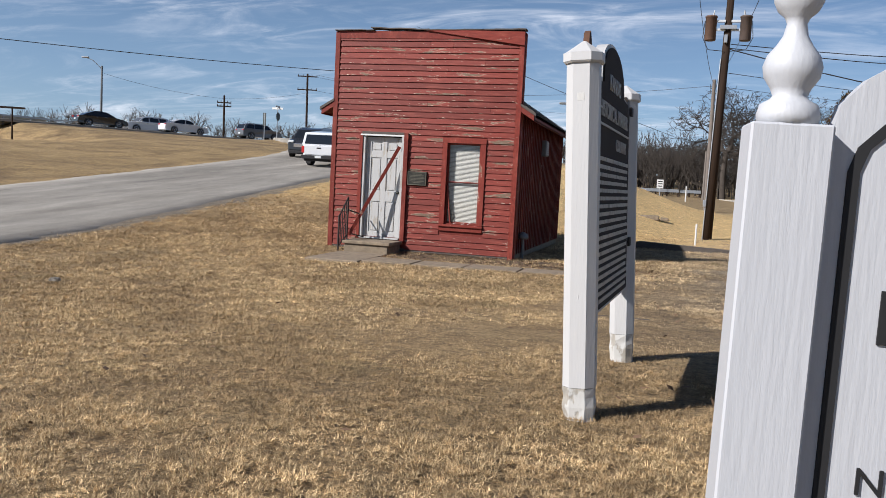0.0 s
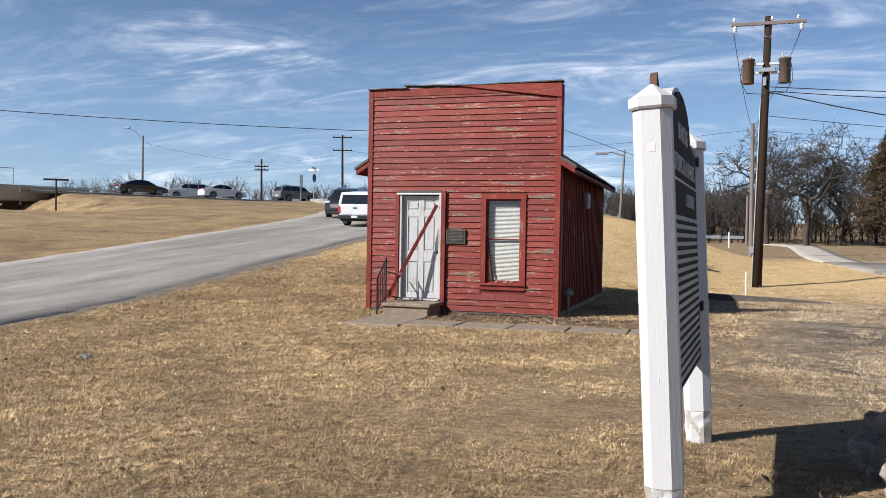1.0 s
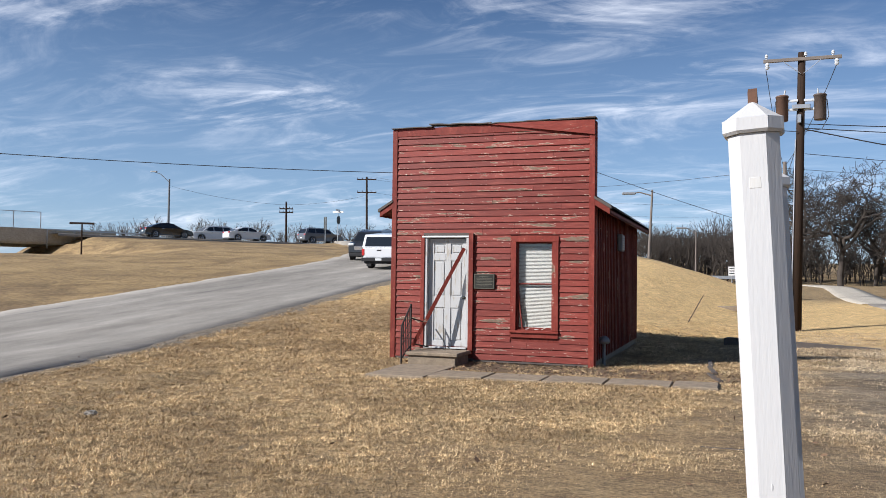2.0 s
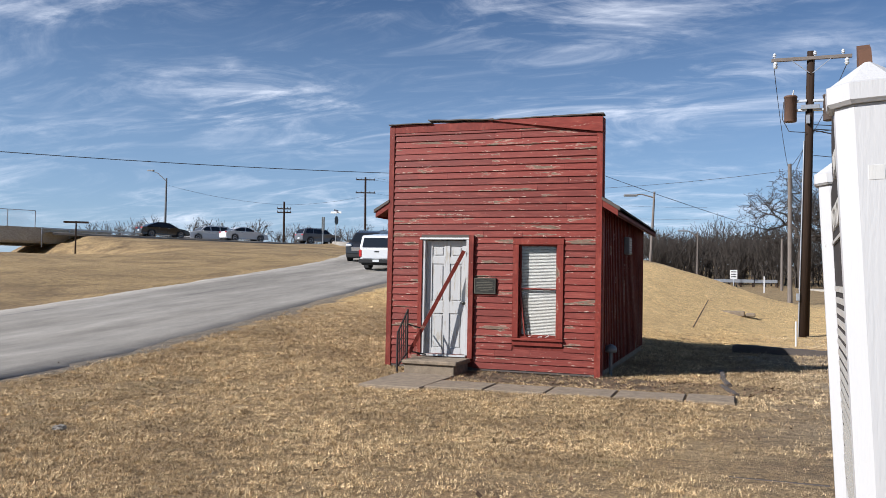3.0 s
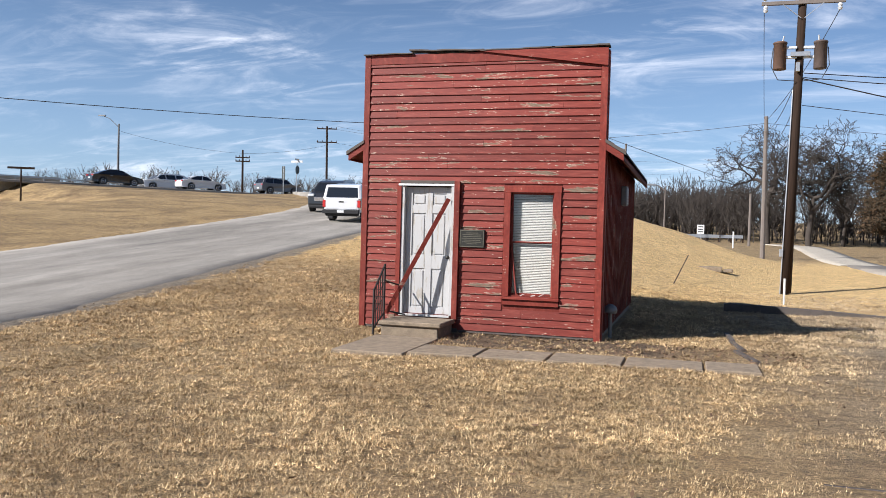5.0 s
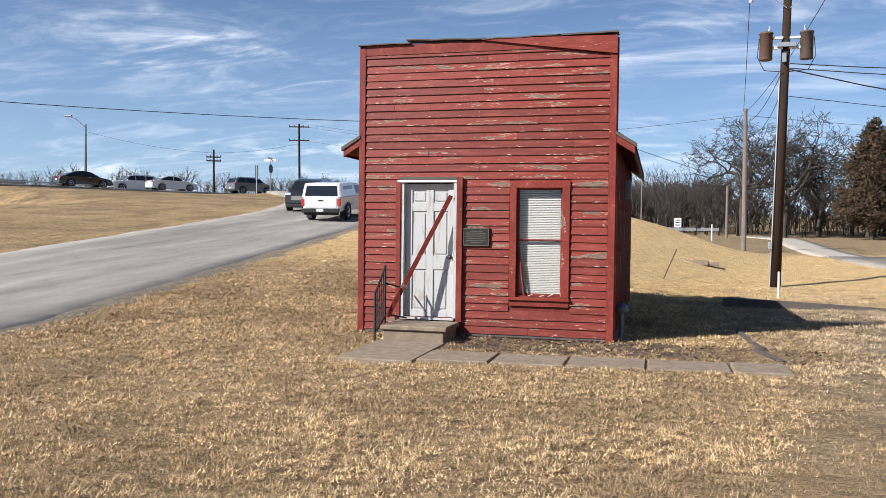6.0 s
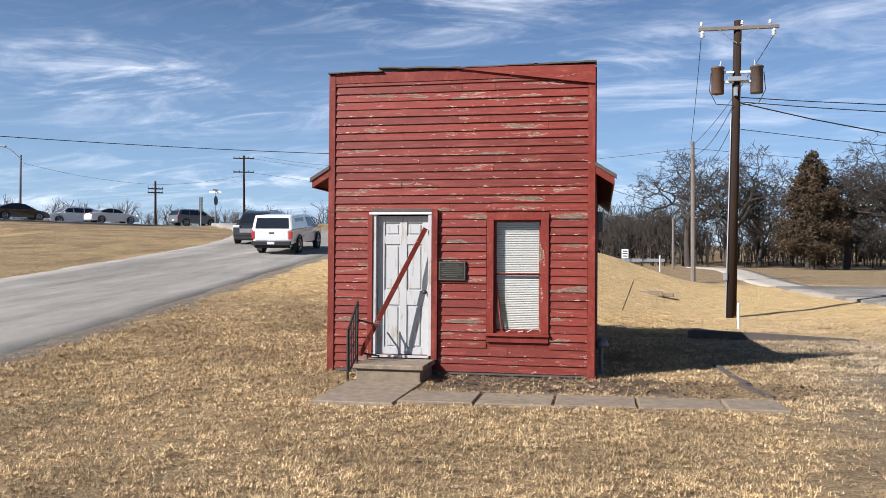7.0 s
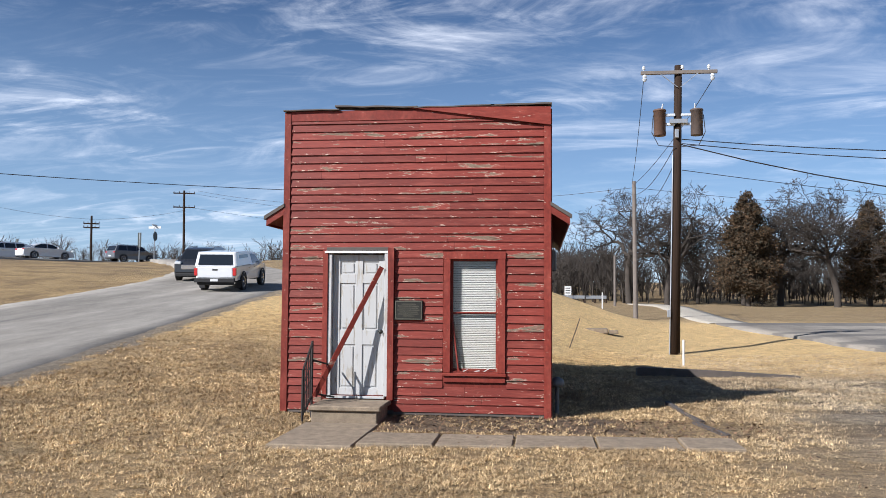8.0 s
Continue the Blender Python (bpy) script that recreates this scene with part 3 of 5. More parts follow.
# board-and-batten flank
nb = 30
for i in range(nb):
    y = 0.2 + i * (D - 0.4) / (nb - 1)
    part("batten", boxed((W - 0.001, y - 0.022, 0.10), (W + 0.022, y + 0.022, EAVE_Z + 0.05), 0.003), RED_SHADED, side_e)
# corner boards and frieze
part("corner_board", boxed((-0.015, -0.035, 0.03), (0.085, 0.03, 4.36), 0.005), RED_TRIM, building)
part("corner_board", boxed((W - 0.09, -0.035, 0.0), (W + 0.012, 0.03, 4.33), 0.005), RED_TRIM, building)
part("corner_board", boxed((W - 0.004, 0.032, 0.0), (W + 0.024, 0.15, 4.36), 0.004), RED_TRIM, building)
part("frieze_board", boxed((0.087, -0.03, 4.225), (W - 0.092, 0.0, 4.375), 0.004), RED_TRIM, building)
# the loose top board, hanging away and sagging to one end
bm = prism(bmesh.new(), [(1.8, 4.396), (W + 0.006, 4.11), (W + 0.006, 4.368), (1.8, 4.402)], -0.065, -0.036, 1)
part("loose_board", bm, RED_BEAM, building, "loose red board along the top edge")
# weathered cap boards, lifted and split
for x0, x1, z0, z1, thick in ((-0.03, 0.80, 4.374, 4.382, 0.016), (0.74, 1.95, 4.425, 4.392, 0.02), (1.90, 3.05, 4.385, 4.402, 0.016), (3.0, 3.86, 4.395, 4.405, 0.022)):
    bm = bmesh.new()
    n = 7
    rings = []
    for i in range(n):
        u = i / (n - 1)
        x, z = x0 + (x1 - x0) * u, z0 + (z1 - z0) * u + 0.012 * noise.noise((x0 * 3 + u * 4, 1.0, 2.0))
        rings.append([(x, -0.075, z), (x, 0.16, z), (x, 0.16, z + thick), (x, -0.075, z + thick)])
    part("cap_board", ring_tube(bm, rings), WEATHERED, building, "curled dark weathered cap board")

# door: casing, recessed six-panel leaf, knob and the board nailed across it
door = new("door")
door.parent = building
part("casing_side", boxed((DOOR[0] - 0.075, -0.04, 0.26), (DOOR[0], 0.02, 2.345), 0.004), RED_TRIM, door)
part("casing_side", boxed((DOOR[1] + 0.035, -0.075, 0.22), (DOOR[1] + 0.125, 0.02, 2.375), 0.004), RED_TRIM, door)
part("casing_head", boxed((DOOR[0] - 0.02, -0.045, 2.335), (DOOR[1] + 0.034, 0.02, 2.385), 0.004), WEATHERED, door)
part("head_trim", boxed((DOOR[0] - 0.05, -0.05, 2.30), (DOOR[1] + 0.033, 0.02, 2.333), 0.003), WHITE, door, "white strip over the door")
part("jamb", boxed((DOOR[0], -0.02, 0.27), (DOOR[0] + 0.05, 0.12, 2.298), 0.003), WHITE_DOOR, door)
part("jamb", boxed((DOOR[1] - 0.02, -0.04, 0.27), (DOOR[1] + 0.033, 0.12, 2.298), 0.003), WHITE_DOOR, door)
part("threshold", boxed((DOOR[0], -0.05, 0.235), (DOOR[1], 0.12, 0.268), 0.004), WHITE_DOOR, door)
leaf = bmesh.new()
dx0, dx1, dz0, dz1, dy = DOOR[0] + 0.052, DOOR[1] - 0.022, 0.272, 2.285, 0.085
box(leaf, (dx0, dy, dz0), (dx1, dy + 0.04, dz1))
leaf_ob = part("leaf", leaf, WHITE_DOOR, door, "white six-panel door with flaking paint")
stiles = [dx0, dx0 + 0.105, (dx0 + dx1) / 2 - 0.055, (dx0 + dx1) / 2 + 0.055, dx1 - 0.105, dx1]
rails = [(dz0, dz0 + 0.10), (0.99, 1.20), (1.87, 2.0), (dz1 - 0.10, dz1)]
for a, b in ((0, 1), (2, 3), (4, 5)):
    part("stile", boxed((stiles[a], dy - 0.018, dz0), (stiles[b], dy - 0.001, dz1), 0.004), WHITE_DOOR, door)
for z0, z1 in rails:
    for a, b in ((1, 2), (3, 4)):
        part("rail", boxed((stiles[a], dy - 0.017, z0), (stiles[b], dy - 0.001, z1), 0.003), WHITE_DOOR, door)
for (z0, z1) in ((rails[0][1], rails[1][0]), (rails[1][1], rails[2][0]), (rails[2][1], rails[3][0])):
    for a, b in ((1, 2), (3, 4)):
        part("panel", boxed((stiles[a] + 0.025, dy - 0.012, z0 + 0.025), (stiles[b] - 0.025, dy - 0.001, z1 - 0.025), 0.008), WHITE_DOOR, door)
bm = lathe(bmesh.new(), [(0.001, 0.0), (0.026, 0.0), (0.026, 0.006), (0.012, 0.01), (0.012, 0.03), (0.028, 0.045), (0.03, 0.058), (0.02, 0.07), (0.001, 0.073)], n=14)
bmesh.ops.rotate(bm, verts=bm.verts, matrix=Matrix.Rotation(radians(90), 3, "X"))
bmesh.ops.translate(bm, verts=bm.verts, vec=(dx1 - 0.055, dy - 0.018, 1.18))
part("door_knob", bm, BRONZE, door, "dark round knob", True)
bm = bmesh.new()
beam(bm, (0.60, -0.42, 0.30), (1.455, -0.055, 2.10), 0.04, 0.066)
diag = part("brace_board", bm, RED_BEAM, building, "flaking red board leaned across the door")

# window: casing, two sashes, blind slats behind the glass
window = new("window")
window.parent = building
part("casing_side", boxed((WIN[0] - 0.10, -0.045, 0.62), (WIN[0], 0.02, WIN[3]), 0.004), RED_TRIM, window)
part("casing_side", boxed((WIN[1], -0.045, 0.62), (WIN[1] + 0.11, 0.02, WIN[3]), 0.004), RED_TRIM, window)
part("casing_head", boxed((WIN[0] - 0.105, -0.048, WIN[3] + 0.001), (WIN[1] + 0.115, 0.02, WIN[3] + 0.10), 0.004), RED_TRIM, window)
part("apron", boxed((WIN[0] - 0.10, -0.04, 0.49), (WIN[1] + 0.11, 0.02, 0.575), 0.004), RED_TRIM, window)
part("sill", boxed((WIN[0] - 0.11, -0.075, 0.577), (WIN[1] + 0.12, 0.05, 0.618), 0.005), RED_BEAM, window, "peeling sill")
MEET = 1.455
for z0, z1, y in ((WIN[2], MEET, 0.055), (MEET, WIN[3], 0.035)):
    sash = part("sash", boxed((WIN[0], y, z0 + 0.001), (WIN[0] + 0.03, y + 0.03, z1)), RED_TRIM, window)
    part("sash_rail", boxed((WIN[1] - 0.03, y, z0 + 0.001), (WIN[1], y + 0.03, z1)), RED_TRIM, sash)
    part("sash_rail", boxed((WIN[0] + 0.031, y, z0 + 0.001), (WIN[1] - 0.031, y + 0.03, z0 + (0.035 if z0 < MEET else 0.018))), RED_TRIM, sash)
    part("sash_rail", boxed((WIN[0] + 0.031, y, z1 - (0.025 if z1 > MEET else 0.012)), (WIN[1] - 0.031, y + 0.03, z1)), RED_TRIM, sash)
    pane = part("pane", boxed((WIN[0] + 0.03, y + 0.012, z0 + 0.015), (WIN[1] - 0.03, y + 0.016, z1 - 0.01)), PANE, sash)
    pane.visible_shadow = False
blind = thing("window_blind", (0, 0, 0), "off-white slatted blind drawn down behind the window", "blind")
slat_me = None
nz = 62
for i in range(nz):
    z = WIN[2] + 0.03 + i * (WIN[3] - WIN[2] - 0.05) / (nz - 1)
    if slat_me is None:
        ob = part("slat", prism(bmesh.new(), [(0.100, 0.0), (0.113, 0.0195), (0.1145, 0.0185), (0.1015, -0.001)], WIN[0] + 0.02, WIN[1] - 0.02, 0), BLIND, blind)
        slat_me = ob.data
    else:
        ob = new("slat", slat_me)
        ob.parent = blind
    ob.location.z = z
# Added near-black sheet: its colour gives the shade seen between the slats.
part("slat_gap_shade", boxed((WIN[0] + 0.015, 0.125, WIN[2] + 0.01), (WIN[1] - 0.015, 0.13, WIN[3])), DARK_IN, blind, "near-black sheet standing in for the shade between the slats")
# a splinter of sash leaning inside the lower pane, and torn filler along the sill
bm = bmesh.new()
beam(bm, (WIN[0] + 0.11, 0.02, WIN[2] + 0.02), (WIN[0] + 0.02, 0.03, MEET - 0.06), 0.025, 0.02)
part("loose_stop", bm, RED_BEAM, window, "loose strip hanging from the sash")
for i in range(6):
    x = WIN[0] + 0.07 + i * 0.085 + 0.03 * math.sin(i * 2.3)
    bm = bmesh.new()
    beam(bm, (x, 0.0, WIN[2] + 0.0), (x + 0.07, 0.01, WIN[2] + 0.012 + 0.012 * (i % 3)), 0.012, 0.012)
    part("torn_putty", bm, WHITE_BASE if i % 2 else RED_BEAM, window)

# plaque on the wall
plaque = thing("wall_plaque", (1.845, -0.035, 1.49), "dark bronze plaque screwed beside the door", "plaque")
part("plate", boxed((-0.203, -0.02, -0.14), (0.203, 0.02, 0.14), 0.006), BRONZE, plaque)
for z0, z1, x0, x1 in ((0.118, 0.13, -0.19, 0.19), (-0.13, -0.118, -0.19, 0.19)):
    part("rim", boxed((x0, -0.026, z0), (x1, -0.019, z1)), BRONZE_RELIEF, plaque)
for x0 in (-0.19, 0.18):
    part("rim", boxed((x0, -0.026, -0.117), (x0 + 0.01, -0.019, 0.117)), BRONZE_RELIEF, plaque)
for i in range(7):
    w = (0.10, 0.15, 0.14, 0.16, 0.13, 0.15, 0.08)[i]
    part("text_bar", boxed((-w, -0.0245, 0.082 - i * 0.028), (w, -0.0195, 0.092 - i * 0.028)), BRONZE_RELIEF, plaque)

# box on the flank under the eave
vent = thing("vent_box", (W + 0.024, 3.0, 2.33), "grey metal vent box high on the shaded side wall", "vent")
part("housing", boxed((0.0, -0.20, -0.18), (0.10, 0.20, 0.17), 0.012), SHED_GREY, vent)
for i in range(6):
    part("louvre", boxed((0.10, -0.17, -0.15 + i * 0.05), (0.112, 0.17, -0.122 + i * 0.05), 0.003), STEEL, vent)
meter = thing("pipe_riser", (W + 0.10, 0.55, gz(W + 0.1, 0.55)), "grey metal riser pipe with a round cap by the wall", "pipe")
part("pipe", rod(bmesh.new(), (0, 0, -0.05), (0, 0, 0.42), 0.03, n=12), SHED_GREY, meter)
part("cap", lathe(bmesh.new(), [(0.001, 0.40), (0.09, 0.40), (0.11, 0.44), (0.09, 0.50), (0.03, 0.54), (0.001, 0.545)], n=16), SHED_GREY, meter, "", True)

# stoop, rail and paving
stoop = thing("stoop", (0, 0, 0), "grey concrete step with a worn slab top at the door", "step")
part("base", boxed((0.66, -0.80, -0.1), (1.56, -0.045, 0.155), 0.012), CONCRETE, stoop)
part("tread", boxed((0.63, -0.84, 0.157), (1.61, -0.055, 0.225), 0.014), CONCRETE, stoop)
railing = thing("iron_railing", (0, 0, 0), "thin rusty wrought-iron handrail beside the step", "railing")
RX = 0.56
posts = ((RX, -0.86, 0.70), (RX, -0.42, 1.06))
for x, y, z in posts:
    part("post", rod(bmesh.new(), (x, y, -0.05), (x, y, z), 0.019, n=6), IRON, railing)
for z0, z1 in ((0.68, 1.04), (0.10, 0.30)):
    part("rail", rod(bmesh.new(), (RX, -0.86, z0), (RX, -0.42, z1), 0.016, n=6), IRON, railing)
for i in range(1, 5):
    u = i / 5
    part("baluster", rod(bmesh.new(), (RX, -0.86 + 0.44 * u, 0.10 + 0.20 * u), (RX, -0.86 + 0.44 * u, 0.68 + 0.36 * u), 0.010, n=5), IRON, railing)
part("rail_return", rod(bmesh.new(), (RX, -0.42, 0.80), (0.74, -0.06, 0.70), 0.013, n=6), IRON, railing)
part("rail_return", rod(bmesh.new(), (RX, -0.42, 0.34), (0.80, -0.12, 0.26), 0.013, n=6), IRON, railing)
for z0, z1 in ((0.32, 0.62), (0.46, 0.84)):
    part("cross_bar", rod(bmesh.new(), (RX, -0.86, z0), (RX, -0.42, z1 - 0.05), 0.006, n=5), IRON, railing)

walkway = thing("walkway", (0, 0, 0), "worn grey concrete slabs leading along the front", "path", kind="structure")
slabs = [((0.62, -2.50), (1.60, -2.50), (1.60, -0.86), (0.60, -0.86))]
xs = [1.62, 2.52, 3.42, 4.36, 5.32, 5.98]
for a, b in zip(xs, xs[1:]):
    slabs.append(((a, -2.43 + 0.05 * a), (b - 0.03, -2.43 + 0.05 * b), (b - 0.03, -1.62 + 0.03 * b), (a, -1.62 + 0.03 * a)))
for k, c in enumerate(slabs):
    tip = 0.012 * noise.noise((k * 3.3, 0, 0))
    z1 = (0.014 + 0.004 * k)
    bm = ring_tube(bmesh.new(), [[(x, y, -0.12) for x, y in c], [(x, y, z1 - 0.012 + tip) for x, y in c], [(x + (0.012 if i in (0, 3) else -0.012), y + (0.012 if i < 2 else -0.012), z1 + tip) for i, (x, y) in enumerate(c)]])
    part("slab", bm, CONCRETE, walkway)

# ---- roadside historical marker on two posts ----
SA, SB = Vector((6.331, -11.62, 0)), Vector((6.448, -9.90, 0))
s_dir = (SB - SA).normalized()
s_turn = math.degrees(math.atan2(s_dir.y, s_dir.x))
marker = thing("historical_marker", (SA.x, SA.y, gz(SA.x, SA.y)), "two-sided dark cast marker with an arched top on white posts", "sign")
marker.rotation_euler = Euler((radians(-3.0), 0, radians(s_turn)))
L = (SB - SA).length
TOP = 2.15 - gz(SA.x, SA.y)


def octagon(w, chamfer):
    h = w / 2
    return [(h, -h + chamfer), (h, h - chamfer), (h - chamfer, h), (-h + chamfer, h), (-h, h - chamfer), (-h, -h + chamfer), (-h + chamfer, -h), (h - chamfer, -h)]


def marker_post(u):
    oct_ = octagon(0.160, 0.040)
    bm = bmesh.new()
    ring_tube(bm, [[(u + x, y, z) for x, y in oct_] for z in (0.16, 0.7, 1.2, TOP - 0.085)])
    post = part("post", bm, WHITE_POST, marker, "white chamfered post")
    bm = bmesh.new()
    rings = []
    for z, s in ((-0.12, 0.95), (0.0, 0.93), (0.06, 0.99), (0.11, 0.94), (0.158, 0.995)):
        rings.append([(u + x * s + 0.006 * noise.noise((x * 30 + u, y * 30, z * 30)), y * s + 0.006 * noise.noise((x * 30, y * 30 + u, z * 25 + 5)), z) for x, y in oct_])
    part("rotted_foot", ring_tube(bm, rings), WHITE_BASE, post, "rotted, flaking foot of the post")
    cap = octagon(0.192, 0.047)
    bm = bmesh.new()
    ring_tube(bm, [[(u + x * s, y * s, z) for x, y in cap] for s, z in ((0.92, TOP - 0.084), (1.0, TOP - 0.075), (1.0, TOP - 0.035), (0.9, TOP - 0.03), (0.08, TOP + 0.03))])
    part("cap", bm, WHITE_POST, post)
    # square bolt cover and a round one lower down
    for sx in ((-1,) if u < 0.5 else (1,)):
        part("bolt_cover", boxed((u + sx * 0.075 - 0.006, -0.02, TOP - 0.27), (u + sx * 0.075 + 0.006, 0.02, TOP - 0.23), 0.003), WHITE_BASE, post)
        part("bolt", lathe(bmesh.new(), [(0.001, -0.012), (0.006, -0.011), (0.007, 0.0), (0.006, 0.011), (0.001, 0.012)], (u + sx * 0.075, 0.0, 0.62), 10), WHITE_POST, post)
    return post


for u in (0.0, L):
    marker_post(u)


def panel_outline(inset):
    z0, zs, za = 0.48 + inset, 1.74 - inset, 2.00 - inset
    a, b = 0.12 + inset, L - 0.12 - inset
    mid, half = L / 2, 0.46
    pts = [(a, z0), (b, z0), (b, zs - 0.10), (b - 0.05, zs)]
    for k in range(0, 17):
        th = math.pi * k / 16
        pts.append((mid + (half - inset) * math.cos(th), zs + 0.02 + (za - zs - 0.02) * math.sin(th) ** 0.8))
    pts += [(a + 0.05, zs), (a, zs - 0.10)]
    return pts


part("board", prism(bmesh.new(), panel_outline(0.0), -0.03, 0.03, 1), WHITE_POST, marker, "white edge board of the marker")
for sgn in (-1, 1):
    face = part("plaque_face", prism(bmesh.new(), panel_outline(0.022), *sorted((sgn * 0.031, sgn * 0.040)), 1), MARKER_DARK, marker, "dark brown cast plaque with pale raised letters")
    part("rule", boxed((0.2, min(sgn * 0.040, sgn * 0.047), 1.50), (L - 0.2, max(sgn * 0.040, sgn * 0.047), 1.512)), MARKER_TEXT, face)
    rnd = random.Random(5)
    for row in range(19):
        z = 1.31 - row * 0.043
        u = 0.20
        while u < L - 0.24:
            w = rnd.choice((0.03, 0.05, 0.07, 0.09, 0.12))
            e = min(u + w, L - 0.19)
            part("text_bar", boxed((u, min(sgn * 0.040, sgn * 0.0455), z), (e, max(sgn * 0.040, sgn * 0.0455), z + 0.021)), MARKER_TEXT, face)
            u = e + 0.018

    def letters(text, u, z, size):
        cu = bpy.data.curves.new("lettering", "FONT")
        cu.body, cu.size, cu.extrude, cu.align_x = text, size, 0.003, "CENTER"
        cu.materials.append(MARKER_TEXT)
        ob = new("lettering", cu)
        ob.parent = face
        ob.matrix_basis = pose(u, sgn * 0.0425, z, 90, 0, 0 if sgn < 0 else 180)

    letters("KANSAS", L / 2, 1.72, 0.13)
    letters("HISTORICAL MARKER", L / 2, 1.55, 0.125)
    letters("COUNTRY", L / 2 + (0.30 if sgn < 0 else -0.30), 1.39, 0.10)
    for z in (0.78, 1.66) if sgn < 0 else ():
        part("bracket", boxed((L - 0.14, min(sgn * 0.041, sgn * 0.06), z), (L - 0.06, max(sgn * 0.041, sgn * 0.06), z + 0.06), 0.004), IRON, marker)
# rusted finial bracket on top of the arch
bm = prism(bmesh.new(), [(0.02, TOP - 0.02), (0.06, TOP + 0.08), (0.10, TOP + 0.10), (0.13, TOP + 0.05), (0.14, TOP - 0.02)], -0.015, 0.015, 1)
part("scroll_end", bm, RUST, marker, "rusted scroll beside the arch")
bm = prism(bmesh.new(), [(L - 0.14, TOP - 0.25), (L - 0.13, TOP - 0.10), (L - 0.10, TOP - 0.06), (L - 0.07, TOP - 0.10), (L - 0.06, TOP - 0.25)], -0.02, 0.02, 1)
part("scroll_end", bm, MARKER_DARK, marker)

# ---- white board sign with a turned finial ----
bs = thing("board_sign", (6.764, -14.676, gz(6.8, -14.7)), "white painted board sign with a black border between turned-top posts", "sign")
bs.rotation_euler = Euler((0, radians(0.9), radians(4.5)))
PZ = 1.545 - gz(6.8, -14.7)


def sign_post(u):
    post = part("post", boxed((u, 0.0, -0.15), (u + 0.101, 0.078, PZ), 0.003), WHITE_SIGN, bs, "white squared post with thick brushed paint")
    prof = [(r * 0.82, z * 0.98) for r, z in [(0.001, 0.0), (0.046, 0.0), (0.048, 0.012), (0.044, 0.026), (0.030, 0.033), (0.026, 0.038), (0.031, 0.048), (0.042, 0.062), (0.045, 0.076), (0.040, 0.090), (0.028, 0.103), (0.019, 0.116), (0.015, 0.132), (0.019, 0.140), (0.030, 0.148), (0.037, 0.160), (0.038, 0.172), (0.033, 0.186), (0.020, 0.197), (0.001, 0.202)]]
    part("finial", lathe(bmesh.new(), prof, (u + 0.050, 0.039, PZ), 32), WHITE_SIGN, post, "turned white finial", True)


sign_post(0.0)
sign_post(1.75)
outline = [(0.102, 0.25), (1.749, 0.25), (1.749, PZ - 0.02)] + [(0.926 + 0.824 * math.cos(math.pi * k / 20), PZ - 0.005 + 0.22 * math.sin(math.pi * k / 20)) for k in range(1, 20)] + [(0.102, PZ - 0.02)]
part("board", prism(bmesh.new(), outline, 0.034, 0.062, 1), WHITE_SIGN, bs, "smooth white sign board")
bar = lambda x0, x1, z0, z1: part("border", boxed((x0, 0.0305, z0), (x1, 0.0342, z1)), BLACK_PAINT, bs)
bar(0.128, 0.143, 0.30, PZ - 0.055)
bar(1.695, 1.710, 0.30, PZ - 0.055)
bar(0.1435, 1.6945, 0.30, 0.315)
arch = [(0.919 + 0.791 * math.cos(math.pi * k / 20), PZ - 0.055 + 0.20 * math.sin(math.pi * k / 20)) for k in range(21)]
inner = [(0.919 + 0.776 * math.cos(math.pi * k / 20), PZ - 0.055 + 0.185 * math.sin(math.pi * k / 20)) for k in range(21)]
part("border", ring_tube(bmesh.new(), [[(a[0], 0.0305, a[1]), (a[0], 0.0342, a[1]), (b[0], 0.0342, b[1]), (b[0], 0.0305, b[1])] for a, b in zip(arch, inner)]), BLACK_PAINT, bs)
for x0, x1, z0, z1 in ((0.185, 0.203, PZ - 0.275, PZ - 0.205), (0.2035, 0.245, PZ - 0.222, PZ - 0.205), (0.2035, 0.245, PZ - 0.275, PZ - 0.258)):
    part("letter_bar", boxed((x0, 0.0305, z0), (x1, 0.0342, z1)), BLACK_PAINT, bs)
cu = bpy.data.curves.new("lettering", "FONT")
cu.body, cu.size, cu.extrude = "No", 0.052, 0.0015
cu.materials.append(BLACK_PAINT)
ob = new("lettering", cu)
ob.parent = bs
ob.matrix_basis = pose(0.175, 0.0315, PZ - 0.475, 90, 0, 0)

# limestone boulder on a flat stone by the marker
random.seed(3)
def boulder(name, at, size, seed, label, squash=1.0):
    bm = bmesh.new()
    bmesh.ops.create_icosphere(bm, subdivisions=4, radius=1.0)
    for v in bm.verts:
        p = v.co.copy()
        n1 = noise.noise(p * 1.3 + Vector((seed, 0, 0))) * 0.35
        n2 = noise.cell(p * 2.6 + Vector((0, seed, 0))) * 0.16 - abs(noise.noise(p * 3.5 + Vector((seed, seed, 0)))) * 0.25
        n3 = noise.noise(p * 6 + Vector((0, 0, seed))) * 0.06
        q = p * (1 + n1 + n2 + n3)
        q = Vector([math.copysign(abs(c) ** 0.75, c) for c in q])
        v.co = Vector((q.x * size[0], q.y * size[1], max(q.z, -0.6) * size[2]))
    ob = part(name, bm, STONE, None, "", False)
    ob.location = at
    return tagged(ob, label, "rock")


